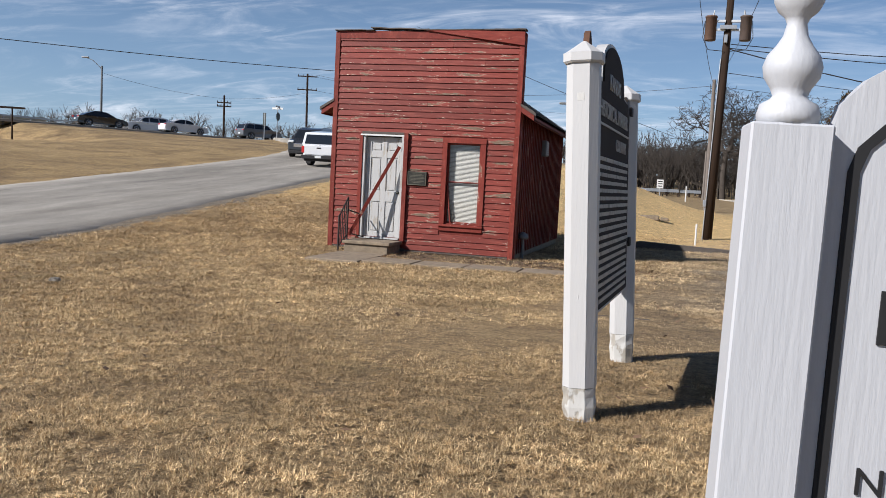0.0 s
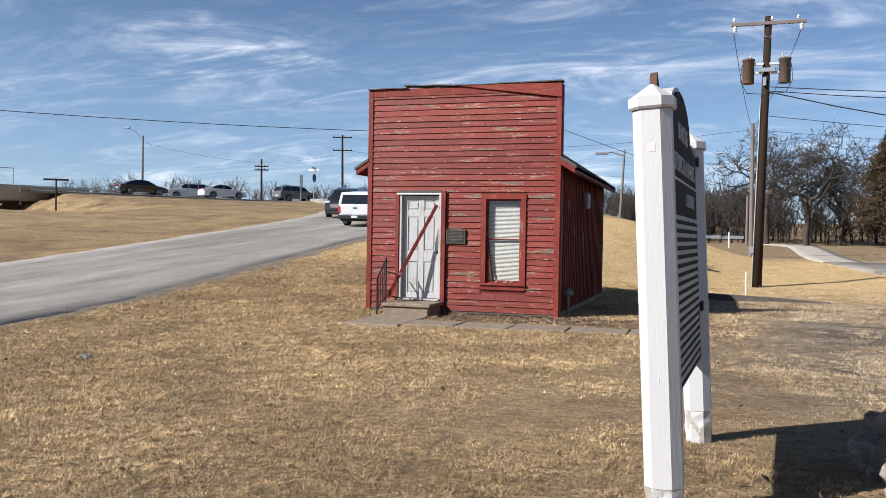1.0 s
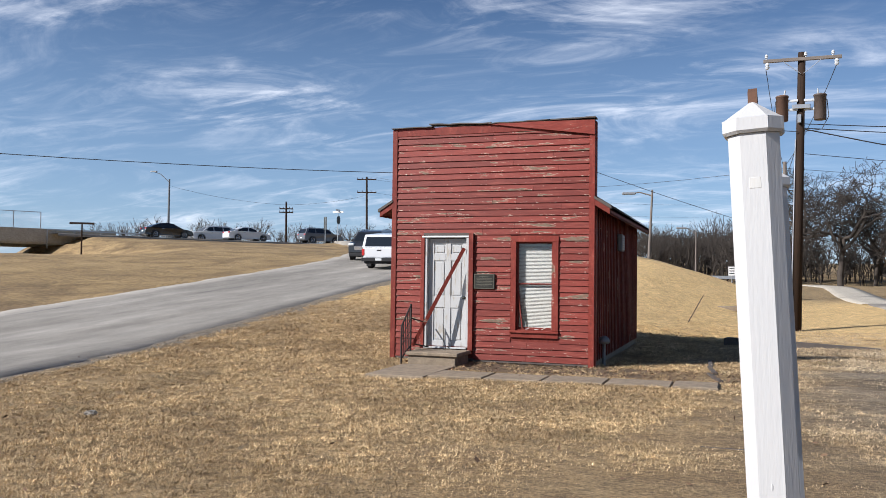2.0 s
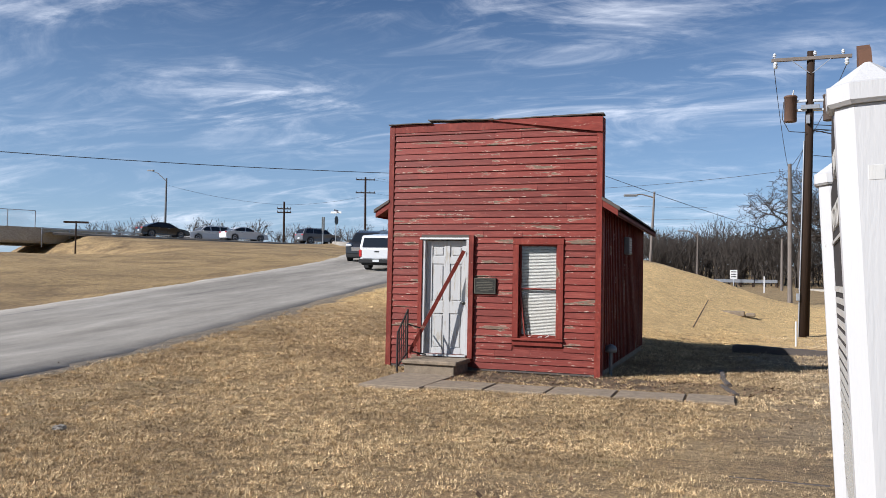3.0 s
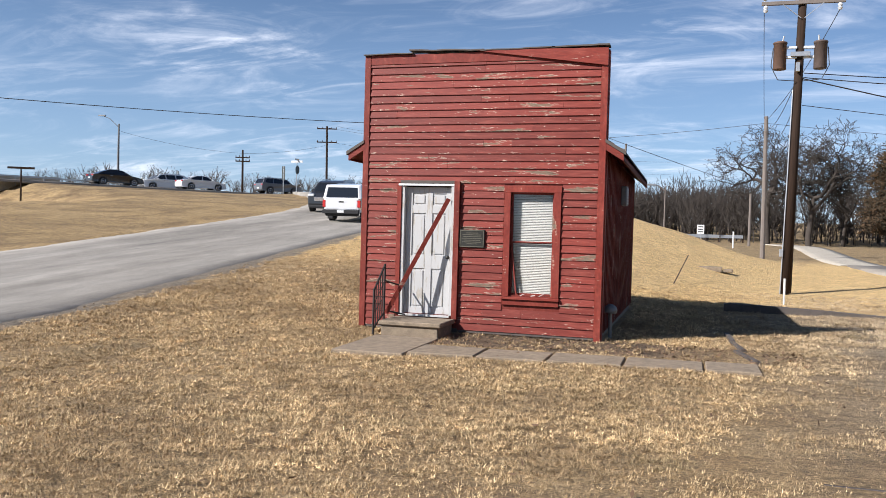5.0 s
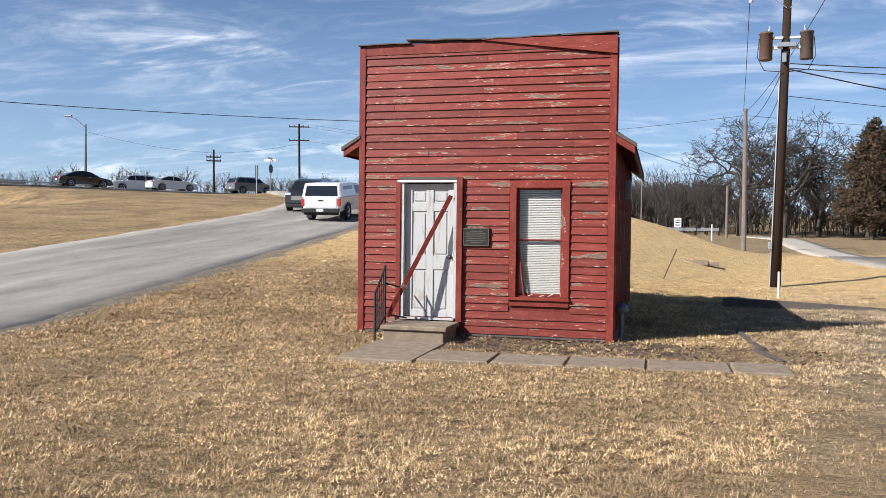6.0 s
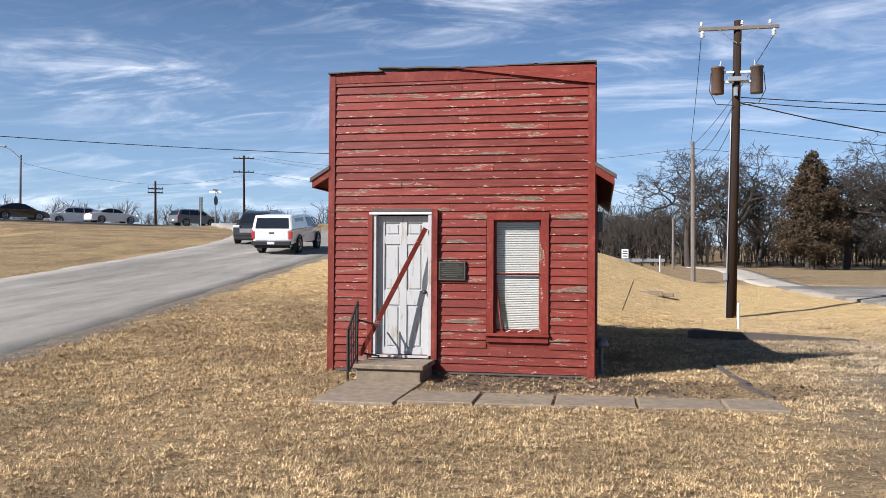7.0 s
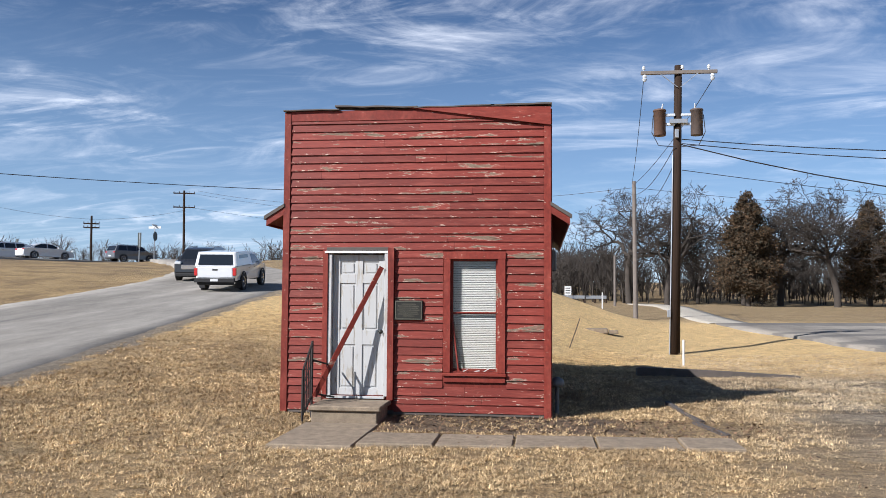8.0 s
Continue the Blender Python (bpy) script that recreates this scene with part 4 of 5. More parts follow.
boulder("boulder", (7.60, -11.05, gz(7.5, -11.05) + 0.11), (0.34, 0.30, 0.19), 4.0, "rough pale limestone boulder resting on the grass")
boulder("boulder", (7.60, -10.35, gz(7.5, -10.3) + 0.11), (0.36, 0.22, 0.22), 9.0, "dark shaded limestone boulder behind the pale one")
boulder("flat_stone", (7.33, -11.50, gz(7.3, -11.5) + 0.01), (0.20, 0.12, 0.03), 6.0, "flat buff stone set in the grass")
boulder("pebble", (-1.30, -6.36, gz(-1.3, -6.36) + 0.03), (0.08, 0.06, 0.035), 2.0, "small white stone lying on the lawn")
boulder("pebble", (7.05, -11.25, gz(7.05, -11.25) + 0.02), (0.03, 0.03, 0.03), 3.0, "small white stone lying on the lawn")

# ---- poles, wires, street furniture ----
def wire(name, a, b, sag, r=0.012, label="thin black overhead cable", n=14):
    a, b = Vector(a), Vector(b)
    bm = bmesh.new()
    rings = []
    d = (b - a).normalized()
    u = d.cross(Vector((0, 0, 1))).normalized()
    w = u.cross(d)
    for i in range(n + 1):
        t = i / n
        p = a.lerp(b, t) - Vector((0, 0, 4 * sag * t * (1 - t)))
        rings.append([p + (u * math.cos(k * 2.0944) + w * math.sin(k * 2.0944)) * r for k in range(3)])
    ob = part(name, ring_tube(bm, rings), CABLE)
    return tagged(ob, label, "cable")


PB, PT = Vector((8.22, 17.38, -0.45)), Vector((8.40, 17.22, 9.72))
pole = thing("utility_pole", PB, "dark creosoted utility pole carrying two rusty transformers", "utility pole")
rel = PT - PB
at_z = lambda z: rel * ((z - PB.z) / rel.z)
part("shaft", rod(bmesh.new(), (0, 0, 0), rel, 0.17, 0.125, 14), POLE, pole, "", True)
part("conduit", rod(bmesh.new(), (-0.19, -0.10, 0.2), at_z(6.6) + Vector((-0.16, -0.09, 0)), 0.02, n=8), STEEL, pole, "pale conduit running up the pole")
part("conduit_guard", boxed((-0.26, -0.2, 1.5), (-0.14, -0.08, 1.75), 0.01), STEEL, pole)
c = at_z(9.45)
arm = part("crossarm", boxed((c.x - 1.28, c.y - 0.19, c.z - 0.06), (c.x + 1.28, c.y - 0.09, c.z + 0.06), 0.008), POLE_GREY, pole, "weathered grey crossarm")
for sx in (-1, 1):
    bm = bmesh.new()
    beam(bm, c + Vector((sx * 0.62, -0.20, -0.06)), c + Vector((sx * 0.05, -0.17, -0.52)), 0.03, 0.02)
    part("brace", bm, STEEL, pole)
for dx in (-1.18, 0.12, 1.0):
    part("insulator", lathe(bmesh.new(), [(0.001, 0.06), (0.02, 0.06), (0.02, 0.11), (0.06, 0.12), (0.045, 0.16), (0.06, 0.18), (0.035, 0.24), (0.001, 0.26)], (c.x + dx, c.y - 0.14, c.z), 10), PORCELAIN, arm)
for dx in (-1.15, 1.12):
    part("hanger", lathe(bmesh.new(), [(0.001, -0.30), (0.05, -0.29), (0.085, -0.22), (0.05, -0.20), (0.08, -0.13), (0.04, -0.06), (0.001, -0.05)], (c.x + dx, c.y - 0.14, c.z), 10), PORCELAIN, arm)
c = at_z(7.72)
for dx, lab in ((-0.62, "rust-streaked transformer can"), (0.62, "grey and rusty transformer can")):
    can = part("transformer", lathe(bmesh.new(), [(0.001, -0.46), (0.19, -0.46), (0.205, -0.44), (0.205, 0.38), (0.225, 0.39), (0.225, 0.42), (0.20, 0.45), (0.09, 0.48), (0.001, 0.49)], (c.x + dx, c.y - 0.12, c.z), 18), plain("rusty_grey_can", (0.12, 0.068, 0.046), 0.75, 0.1, 0.6, 4, 0.3) if dx < 0 else plain("grey_rusty_can", (0.105, 0.078, 0.066), 0.7, 0.2, 0.5, 4, 0.2), pole, lab, True)
    for z in (-0.10, 0.22):
        part("bracket", boxed((c.x + min(dx, 0) + (0.19 if dx < 0 else 0.10), c.y - 0.17, c.z + z), (c.x + max(dx, 0) - (0.10 if dx < 0 else 0.19), c.y - 0.07, c.z + z + 0.08), 0.006), PORCELAIN, can)
    part("bushing", rod(bmesh.new(), (c.x + dx * 0.9, c.y - 0.2, c.z + 0.42), (c.x + dx * 0.85, c.y - 0.28, c.z + 0.62), 0.03, 0.02, 8), PORCELAIN, can)
    s = 1 if dx > 0 else -1
    bm = bmesh.new()
    pts = [Vector((c.x + dx + s * 0.22, c.y - 0.15, c.z + 0.25)), Vector((c.x + dx + s * 0.27, c.y - 0.17, c.z - 0.35)), Vector((c.x + dx + s * 0.05, c.y - 0.18, c.z - 0.80)), Vector((c.x + s * 0.1, c.y - 0.16, c.z - 0.85))]
    for a, b in zip(pts, pts[1:]):
        rod(bm, a, b, 0.014, n=5)
    part("loop_cable", bm, CABLE, can)
part("cutout_rack", boxed((c.x - 0.30, c.y - 0.26, c.z - 0.05), (c.x + 0.30, c.y - 0.15, c.z + 0.10), 0.01), STEEL, pole)
part("junction_box", boxed((c.x - 0.12, c.y - 0.27, c.z - 0.55), (c.x + 0.0, c.y - 0.14, c.z - 0.25), 0.01), STEEL, pole)


def plain_pole(at, top, r, arms=(), lab="slim grey wooden pole", cat="utility pole", arm_len=2.4, yaw=0.0):
    ob = thing("utility_pole", at, lab, cat, "background poles")
    d = Vector(top) - Vector(at)
    part("shaft", rod(bmesh.new(), (0, 0, -0.4), d, r, r * 0.75, 9), POLE if arms else POLE_GREY, ob)
    cy, sy = math.cos(yaw), math.sin(yaw)
    for z in arms:
        p = d * (1 - z / d.length)
        bm = bmesh.new()
        beam(bm, p + Vector((-cy, -sy, 0)) * (arm_len / 2), p + Vector((cy, sy, 0)) * (arm_len / 2), 0.12, 0.14)
        am = part("crossarm", bm, POLE, ob)
        for k in (() if cat == "post" else (-0.95, -0.45, 0.45, 0.95)):
            q = p + Vector((cy, sy, 0)) * (arm_len / 2 * k)
            part("insulator", rod(bmesh.new(), q + Vector((0, 0, 0.06)), q + Vector((0, 0, 0.26)), 0.05, 0.03, 6), IRON, am)
    return ob


plain_pole((8.75, 33.9, gz(8.75, 33.9)), (8.70, 33.9, 8.05), 0.13)
plain_pole((9.3, 53.0, gz(9.3, 53.0)), (9.3, 53.0, 5.0), 0.11)
plain_pole((-40.5, 86.6, 3.4), (-40.7, 86.6, 14.8), 0.17, (0.35, 2.1), "tall wooden pole with two crossarms", arm_len=2.6, yaw=0.3)
plain_pole((-47.2, 76.9, 3.4), (-47.3, 76.9, 10.7), 0.15, (0.9, 1.35), "wooden pole with short crossarms", arm_len=1.7, yaw=0.4)
plain_pole((-38.7, 33.3, gz(-38.7, 33.3)), (-38.7, 33.3, 5.15), 0.07, (0.08,), "short tee-topped post in the grass", "post", 1.7, 0.5)


def street_lamp(at, height, arm, lab, r=0.09, material=STEEL, lean=(0, 0)):
    ob = thing("street_lamp", at, lab, "street lamp", "street lamps")
    top = Vector((lean[0], lean[1], height))
    part("shaft", rod(bmesh.new(), (0, 0, -0.3), top, r, r * 0.55, 10), material, ob)
    a = Vector(arm)
    bm = bmesh.new()
    rod(bm, top + Vector((0, 0, -0.4)), top + a * 0.55 + Vector((0, 0, a.z * 0.1)), 0.045, 0.04, 7)
    rod(bm, top + a * 0.55 + Vector((0, 0, a.z * 0.1)), top + a, 0.04, 0.035, 7)
    part("arm", bm, material, ob)
    bm = boxed((-0.45, -0.16, -0.06), (0.45, 0.16, 0.09), 0.05)
    head = part("lamp_head", bm, STEEL, ob)
    head.location = top + a
    head.rotation_euler.z = math.atan2(a.y, a.x)
    return ob


street_lamp((-59.2, 69.3, 3.6), 9.4, (-2.1, -0.3, 0.95), "galvanised street lamp on a tall steel pole", 0.17, plain("weathered_galvanised_steel", (0.13, 0.135, 0.14), 0.6, 0.3, 0.3, 4, 0.2))
street_lamp((0.75, 41.3, gz(0.75, 41.3) - 0.3), 7.46 - gz(0.75, 41.3) + 0.3, (-1.5, -0.2, -0.25), "leaning wooden lamp pole with a bracket lamp", 0.11, POLE_GREY, (0.25, 0))
street_lamp((2.95, 60.0, gz(2.95, 60.0)), 4.7, (-1.2, -0.2, 0.1), "slim lamp pole with a bracket lamp", 0.08, POLE_GREY)

# wires
WIRES = (
    ((-72.3, 38.8, 13.3), (-17.2, 109.4, 17.2), 0.9, 0.045),
    ((-9.0, 33.7, 10.9), (8.72, 33.9, 4.1), 0.25, 0.016),
    ((7.2, 17.08, 9.15), (8.6, 33.9, 7.95), 0.3, 0.014),
    ((9.5, 17.08, 9.15), (8.8, 33.9, 7.95), 0.3, 0.014),
    ((8.35, 17.2, 7.1), (8.6, 33.8, 7.3), 0.5, 0.014),
    ((8.5, 17.2, 7.0), (8.8, 33.8, 7.0), 0.9, 0.014),
    ((8.5, 17.2, 7.15), (40.0, 22.0, 8.6), 0.9, 0.018),
    ((8.5, 17.2, 7.0), (40.0, 22.6, 8.3), 1.0, 0.018),
    ((8.5, 17.15, 6.95), (40.0, 20.0, 7.0), 2.1, 0.024),
    ((8.5, 17.3, 6.1), (50.0, 40.0, 7.0), 0.8, 0.013),
    ((-58.8, 69.2, 12.1), (-47.3, 76.9, 10.3), 0.4, 0.015),
    ((-47.3, 76.9, 10.3), (-40.7, 86.6, 12.3), 0.3, 0.015),
    ((-40.7, 86.6, 14.6), (2.0, 118.0, 13.0), 1.0, 0.014),
    ((-40.7, 86.6, 12.8), (2.0, 116.0, 11.0), 1.0, 0.014),
    ((8.7, 33.9, 7.7), (60.0, 60.0, 10.0), 1.2, 0.013),
    ((8.7, 33.9, 7.7), (-30.0, 66.0, 12.0), 1.2, 0.013),
)
for a, b, sag, r in WIRES:
    wire("overhead_cable", a, b, sag, r)

# stop sign seen from its back, street-name blade, and small posts
stop = thing("stop_sign", (-28.8, 54.7, gz(-28.8, 54.7)), "stop sign seen edge-on from behind with street-name blades", "sign")
part("post", rod(bmesh.new(), (0, 0, -0.3), (0, 0, 3.0), 0.04, n=8), STEEL, stop)
bm = ring_tube(bmesh.new(), [[(0.42 * math.cos(math.pi * (k + 0.5) / 4), y, 2.2 + 0.42 * math.sin(math.pi * (k + 0.5) / 4)) for k in range(8)] for y in (-0.07, -0.045)])
part("plate", bm, SIGN_BACK, stop, "dark octagonal back of the plate").rotation_euler.z = radians(92)
part("name_blade", boxed((-0.55, -0.02, 2.85), (0.55, 0.0, 3.03), 0.005), WHITE, stop)
part("name_blade", boxed((-0.01, -0.45, 3.05), (0.01, 0.45, 3.2), 0.005), WHITE, stop)
for x, y, h in ((-31.2, 56.8, 2.6), (-53.0, 72.0, 3.2)):
    z0 = gz(x, y)
    sp = thing("sign_post", (x, y, z0), "narrow dark sign on a post beside the highway", "sign")
    part("post", rod(bmesh.new(), (0, 0, -0.3), (0, 0, h), 0.04, n=6), STEEL, sp)
    part("plate", boxed((-0.16, -0.03, h - 1.3), (0.16, 0.0, h), 0.01), SIGN_BACK, sp)
speed = thing("road_sign", (5.9, 58.2, gz(5.9, 58.2)), "small white road sign by the guardrail", "sign")
part("post", rod(bmesh.new(), (0, 0, -0.2), (0, 0, 1.5), 0.035, n=6), STEEL, speed)
part("plate", boxed((-0.28, -0.03, 0.75), (0.28, -0.01, 1.5), 0.01), WHITE, speed)
for i in range(3):
    part("text_bar", boxed((-0.2, -0.035, 0.9 + i * 0.2), (0.2, -0.031, 0.98 + i * 0.2)), BLACK_PAINT, speed)
guard = thing("guardrail", (0, 0, 0), "low steel guardrail along the far road", "guardrail")
gl = [(1.5 + i * 1.0, 63.0 + 0.12 * i) for i in range(9)]
bm = bmesh.new()
for (x0, y0), (x1, y1) in zip(gl, gl[1:]):
    beam(bm, (x0, y0, gz(x0, y0) + 0.55), (x1, y1, gz(x1, y1) + 0.55), 0.06, 0.28)
part("rail", bm, STEEL, guard)
for x, y in gl:
    part("post", boxed((x - 0.08, y - 0.08 + 0.12, gz(x, y) - 0.2), (x + 0.08, y + 0.08 + 0.12, gz(x, y) + 0.72), 0.01), POLE, guard)
for x, y, h in ((4.97, 48.2, 0.75), (7.86, 46.1, 1.15), (7.62, 12.0, 0.72)):
    mk = thing("marker_stake", (x, y, gz(x, y)), "white plastic marker stake standing in the grass", "stake", "marker stakes")
    part("tube", rod(bmesh.new(), (0, 0, -0.1), (0.0, 0, h), 0.03 if y < 20 else 0.05, n=8), WHITE, mk)
# guy wire by the field
gw = thing("guy_rod", (4.6, 15.5, gz(4.6, 15.5)), "thin leaning iron rod in the field", "rod")
part("rod_shaft", rod(bmesh.new(), (0, 0, -0.05), (0.45, 2.2, 0.9), 0.016, n=6), IRON, gw)
culvert = thing("culvert_slab", (5.9, 22.2, gz(5.9, 22.2) - 0.07), "broken concrete culvert slab lying in the field", "slab")
part("slab", boxed((-0.75, -0.3, -0.05), (0.45, 0.3, 0.16), 0.03), CONCRETE, culvert)
part("chip", boxed((0.5, -0.25, -0.05), (0.85, 0.1, 0.09), 0.02), CONCRETE, culvert)
# low retaining edge and buried planks east of the house
edge = thing("retaining_edge", (5.9, 8.0, gz(5.9, 8.0)), "low dark timber retaining edge across the yard", "edging")
part("timber", prism(bmesh.new(), [(0.0, -0.2), (0.0, 0.17), (0.12, 0.20), (2.2, 0.12), (3.6, 0.05), (3.6, -0.2)], -0.12, 0.12, 1), WEATHERED, edge)
plank = thing("buried_planks", (5.72, 0.6, 0.0), "half-buried rotten planks edging a bed", "edging")
for i in range(3):
    bm = bmesh.new()
    beam(bm, (0.02 * i, 1.5 - i * 1.1, 0.0), (0.05 + 0.1 * i, 0.45 - i * 1.1, 0.0), 0.07, 0.07)
    part("plank", bm, WEATHERED, plank)
pipe = thing("dry_stick", (5.9, -7.1, gz(6, -7.1)), "long dry stick half sunk in the grass", "stick")
bm = bmesh.new()
beam(bm, (0, 0, 0.012), (0.7, -0.03, 0.02), 0.02, 0.016)
part("stem", bm, WEATHERED, pipe)

# bridge over the cutting
bx = Vector((-0.53, -0.85, 0))
bridge = thing("bridge", (-53.3, 44.1, 0.4), "concrete highway bridge end with a chain-link fence", "bridge", kind="structure")
nrm = Vector((0.85, -0.53, 0))
def along(s, o, z):
    return bx * s + nrm * o + Vector((0, 0, z))
def slab_along(s0, s1, o0, o1, z0, z1):
    return ring_tube(bmesh.new(), [[along(s, o0, z0), along(s, o1, z0), along(s, o1, z1), along(s, o0, z1)] for s in (s0, s1)])
part("deck", slab_along(-5, 45, -11, 1.2, 3.55, 4.25), CONCRETE_PALE, bridge)
part("parapet", slab_along(-6, 45, 1.21, 1.5, 3.7, 4.95), CONCRETE_PALE, bridge, "pale concrete parapet")
part("abutment", slab_along(-4.9, -4.2, -11, -0.8, -2.5, 3.549), CONCRETE_PALE, bridge)
for s in (4.0, 14, 26):
    part("pier", slab_along(s, s + 0.7, -2.5, 0.6, -2.0, 3.549), CONCRETE_PALE, bridge)
for i in range(14):
    part("fence_post", rod(bmesh.new(), along(0.5 + i * 2.2, 1.35, 4.9), along(0.5 + i * 2.2, 1.35, 6.45), 0.04, n=6), STEEL, bridge)
part("fence_rail", rod(bmesh.new(), along(0.5, 1.35, 6.42), along(30, 1.35, 6.42), 0.03, n=6), STEEL, bridge)
bm = bmesh.new()
for i in range(60):
    rod(bm, along(0.5 + i * 0.25, 1.35, 4.95), along(0.5 + i * 0.25 + 1.4, 1.35, 6.4), 0.006, n=3)
    rod(bm, along(0.5 + i * 0.25 + 1.4, 1.35, 4.95), along(0.5 + i * 0.25, 1.35, 6.4), 0.006, n=3)
part("fence_mesh", bm, STEEL, bridge, "chain-link mesh")
wr = thing("wing_rail", (-53.3, 44.1, 0.4), "low steel rail running down from the bridge end", "guardrail", kind="structure")
bm = bmesh.new()
beam(bm, along(0, 1.6, 4.9), along(-12, 1.9, 4.75), 0.05, 0.12)
part("rail", bm, STEEL, wr)
for i in range(6):
    part("post", rod(bmesh.new(), along(-i * 2.3, 1.7, 3.2), along(-i * 2.3, 1.7, 4.85), 0.05, n=6), STEEL, wr)

# ---- vehicles ----
def wheel_parts(car, x, y, r, rim_mat=CHROME):
    s = 1 if y > 0 else -1
    def disc(name, prof, m, parent):
        bm = lathe(bmesh.new(), prof, n=20)
        bmesh.ops.rotate(bm, verts=bm.verts, matrix=Matrix.Rotation(radians(-90 * s), 3, "X"))
        bmesh.ops.translate(bm, verts=bm.verts, vec=(x, y, r))
        return part(name, bm, m, parent, "", True)
    wheel = disc("wheel", [(r * 0.6, -0.16), (r * 0.93, -0.16), (r, -0.12), (r, 0.02), (r * 0.93, 0.05), (r * 0.68, 0.045), (r * 0.64, 0.02)], TIRE, car)
    disc("rim", [(0.001, 0.03), (r * 0.16, 0.035), (r * 0.2, 0.015), (r * 0.55, 0.02), (r * 0.63, 0.04), (r * 0.67, 0.02), (r * 0.67, -0.1), (0.001, -0.1)], rim_mat, wheel)


def shell(outline, half_at, inset=0.0):
    """A body lofted across its width: the outline narrows towards the sides as half_at(x, z) says."""
    bm = bmesh.new()
    rings = []
    for f in (-1.0, -0.93, -0.5, 0.0, 0.5, 0.93, 1.0):
        k = 1.0 if abs(f) < 0.97 else 0.965
        zc = sum(z for _, z in outline) / len(outline)
        rings.append([(x * (1 if abs(f) < 0.97 else 0.985), f * half_at(x, z), zc + (z - zc) * k) for x, z in outline])
    return ring_tube(bm, rings)


def car(name, at, yaw, label, paint, length, width, height, body, cabin, glass_sides, front_glass, back_glass, wheels, r, group="", lights=True, tall=False):
    ob = thing(name, at, label, "car", group)
    ob.rotation_euler.z = radians(yaw)
    hw = width / 2
    belt = max(z for _, z in body)

    def lower(x, z):
        e = abs(x) / (length / 2)
        return hw * (1 - 0.10 * max(0, e - 0.75) / 0.25) * (1 - 0.05 * max(0, 0.45 - z))

    def upper(x, z):
        return hw * (0.94 - 0.20 * (z - belt) / max(height - belt, 0.1))

    part("body", shell(body, lower), paint, ob, "", False)
    part("cabin", shell(cabin, upper), paint, ob)
    for pts in glass_sides:
        for s in (-1, 1):
            bm = bmesh.new()
            bm.faces.new([bm.verts.new((x, s * (upper(x, z) + 0.004), z)) for x, z in pts])
            ret = bmesh.ops.extrude_face_region(bm, geom=list(bm.faces))
            for v in [g for g in ret["geom"] if isinstance(g, bmesh.types.BMVert)]:
                v.co.y -= s * 0.03
            part("side_window", bm, CAR_GLASS, ob)
    for nm, ((x0, z0), (x1, z1)), s in (("windscreen", front_glass, 1), ("rear_window", back_glass, -1)):
        o = 0.012 * s
        bm = ring_tube(bmesh.new(), [[(x0 + o, -upper(x0, z0) * 0.9, z0), (x1 + o, -upper(x1, z1) * 0.9, z1), (x1 + o, upper(x1, z1) * 0.9, z1), (x0 + o, upper(x0, z0) * 0.9, z0)], [(x0 - o * 3, -upper(x0, z0) * 0.9, z0), (x1 - o * 3, -upper(x1, z1) * 0.9, z1), (x1 - o * 3, upper(x1, z1) * 0.9, z1), (x0 - o * 3, upper(x0, z0) * 0.9, z0)]])
        part(nm, bm, CAR_GLASS, ob)
    for x in wheels:
        for s in (-1, 1):
            wheel_parts(ob, x, s * (hw - 0.06), r)
            loop = [(r * 1.03, -0.02), (r * 1.16, -0.02), (r * 1.16, 0.012), (r * 1.03, 0.012), (r * 1.03, -0.02)]
            arch = ring_tube(bmesh.new(), [[(q * math.cos(k * math.pi / 10), q * math.sin(k * math.pi / 10), z) for k in range(20)] for q, z in loop], False)
            bmesh.ops.rotate(arch, verts=arch.verts, matrix=Matrix.Rotation(radians(90), 3, "X"))
            bmesh.ops.translate(arch, verts=arch.verts, vec=(x, s * (hw - 0.018), r + 0.02))
            part("wheel_arch", arch, TIRE, ob)
    for s in (-1, 1):
        part("headlight", boxed((length / 2 - 0.22, s * hw * 0.72 - 0.16, belt - 0.22), (length / 2 - 0.03, s * hw * 0.72 + 0.16, belt - 0.08), 0.03), PALE_LENS, ob)
        part("tail_light", boxed((-length / 2 + 0.01, s * hw * 0.76 - 0.14, belt - 0.20), (-length / 2 + 0.12, s * hw * 0.76 + 0.14, belt - 0.06), 0.02), RED_LENS, ob)
        part("mirror", boxed((cabin[-1][0] * 0 + front_glass[0][0] - 0.42, s * (hw + 0.02) - 0.08, belt - 0.02), (front_glass[0][0] - 0.30, s * (hw + 0.02) + 0.08, belt + 0.13), 0.03), paint, ob)
        for k, xk in enumerate((0.25, -0.65)):
            part("door_handle", boxed((xk - 0.1, s * hw - 0.012, belt - 0.13), (xk + 0.06, s * hw + 0.012, belt - 0.10), 0.004), CHROME, ob)
    part("front_bumper", boxed((length / 2 - 0.14, -hw * 0.86, 0.24), (length / 2 + 0.02, hw * 0.86, 0.44), 0.05), TIRE, ob)
    part("rear_bumper", boxed((-length / 2 - 0.02, -hw * 0.86, 0.28), (-length / 2 + 0.14, hw * 0.86, 0.46), 0.05), TIRE if tall else paint, ob)
    part("plate_bar", boxed((-length / 2 - 0.012, -0.2, 0.55), (-length / 2 + 0.02, 0.2, 0.68), 0.004), PALE_LENS, ob)
    return ob


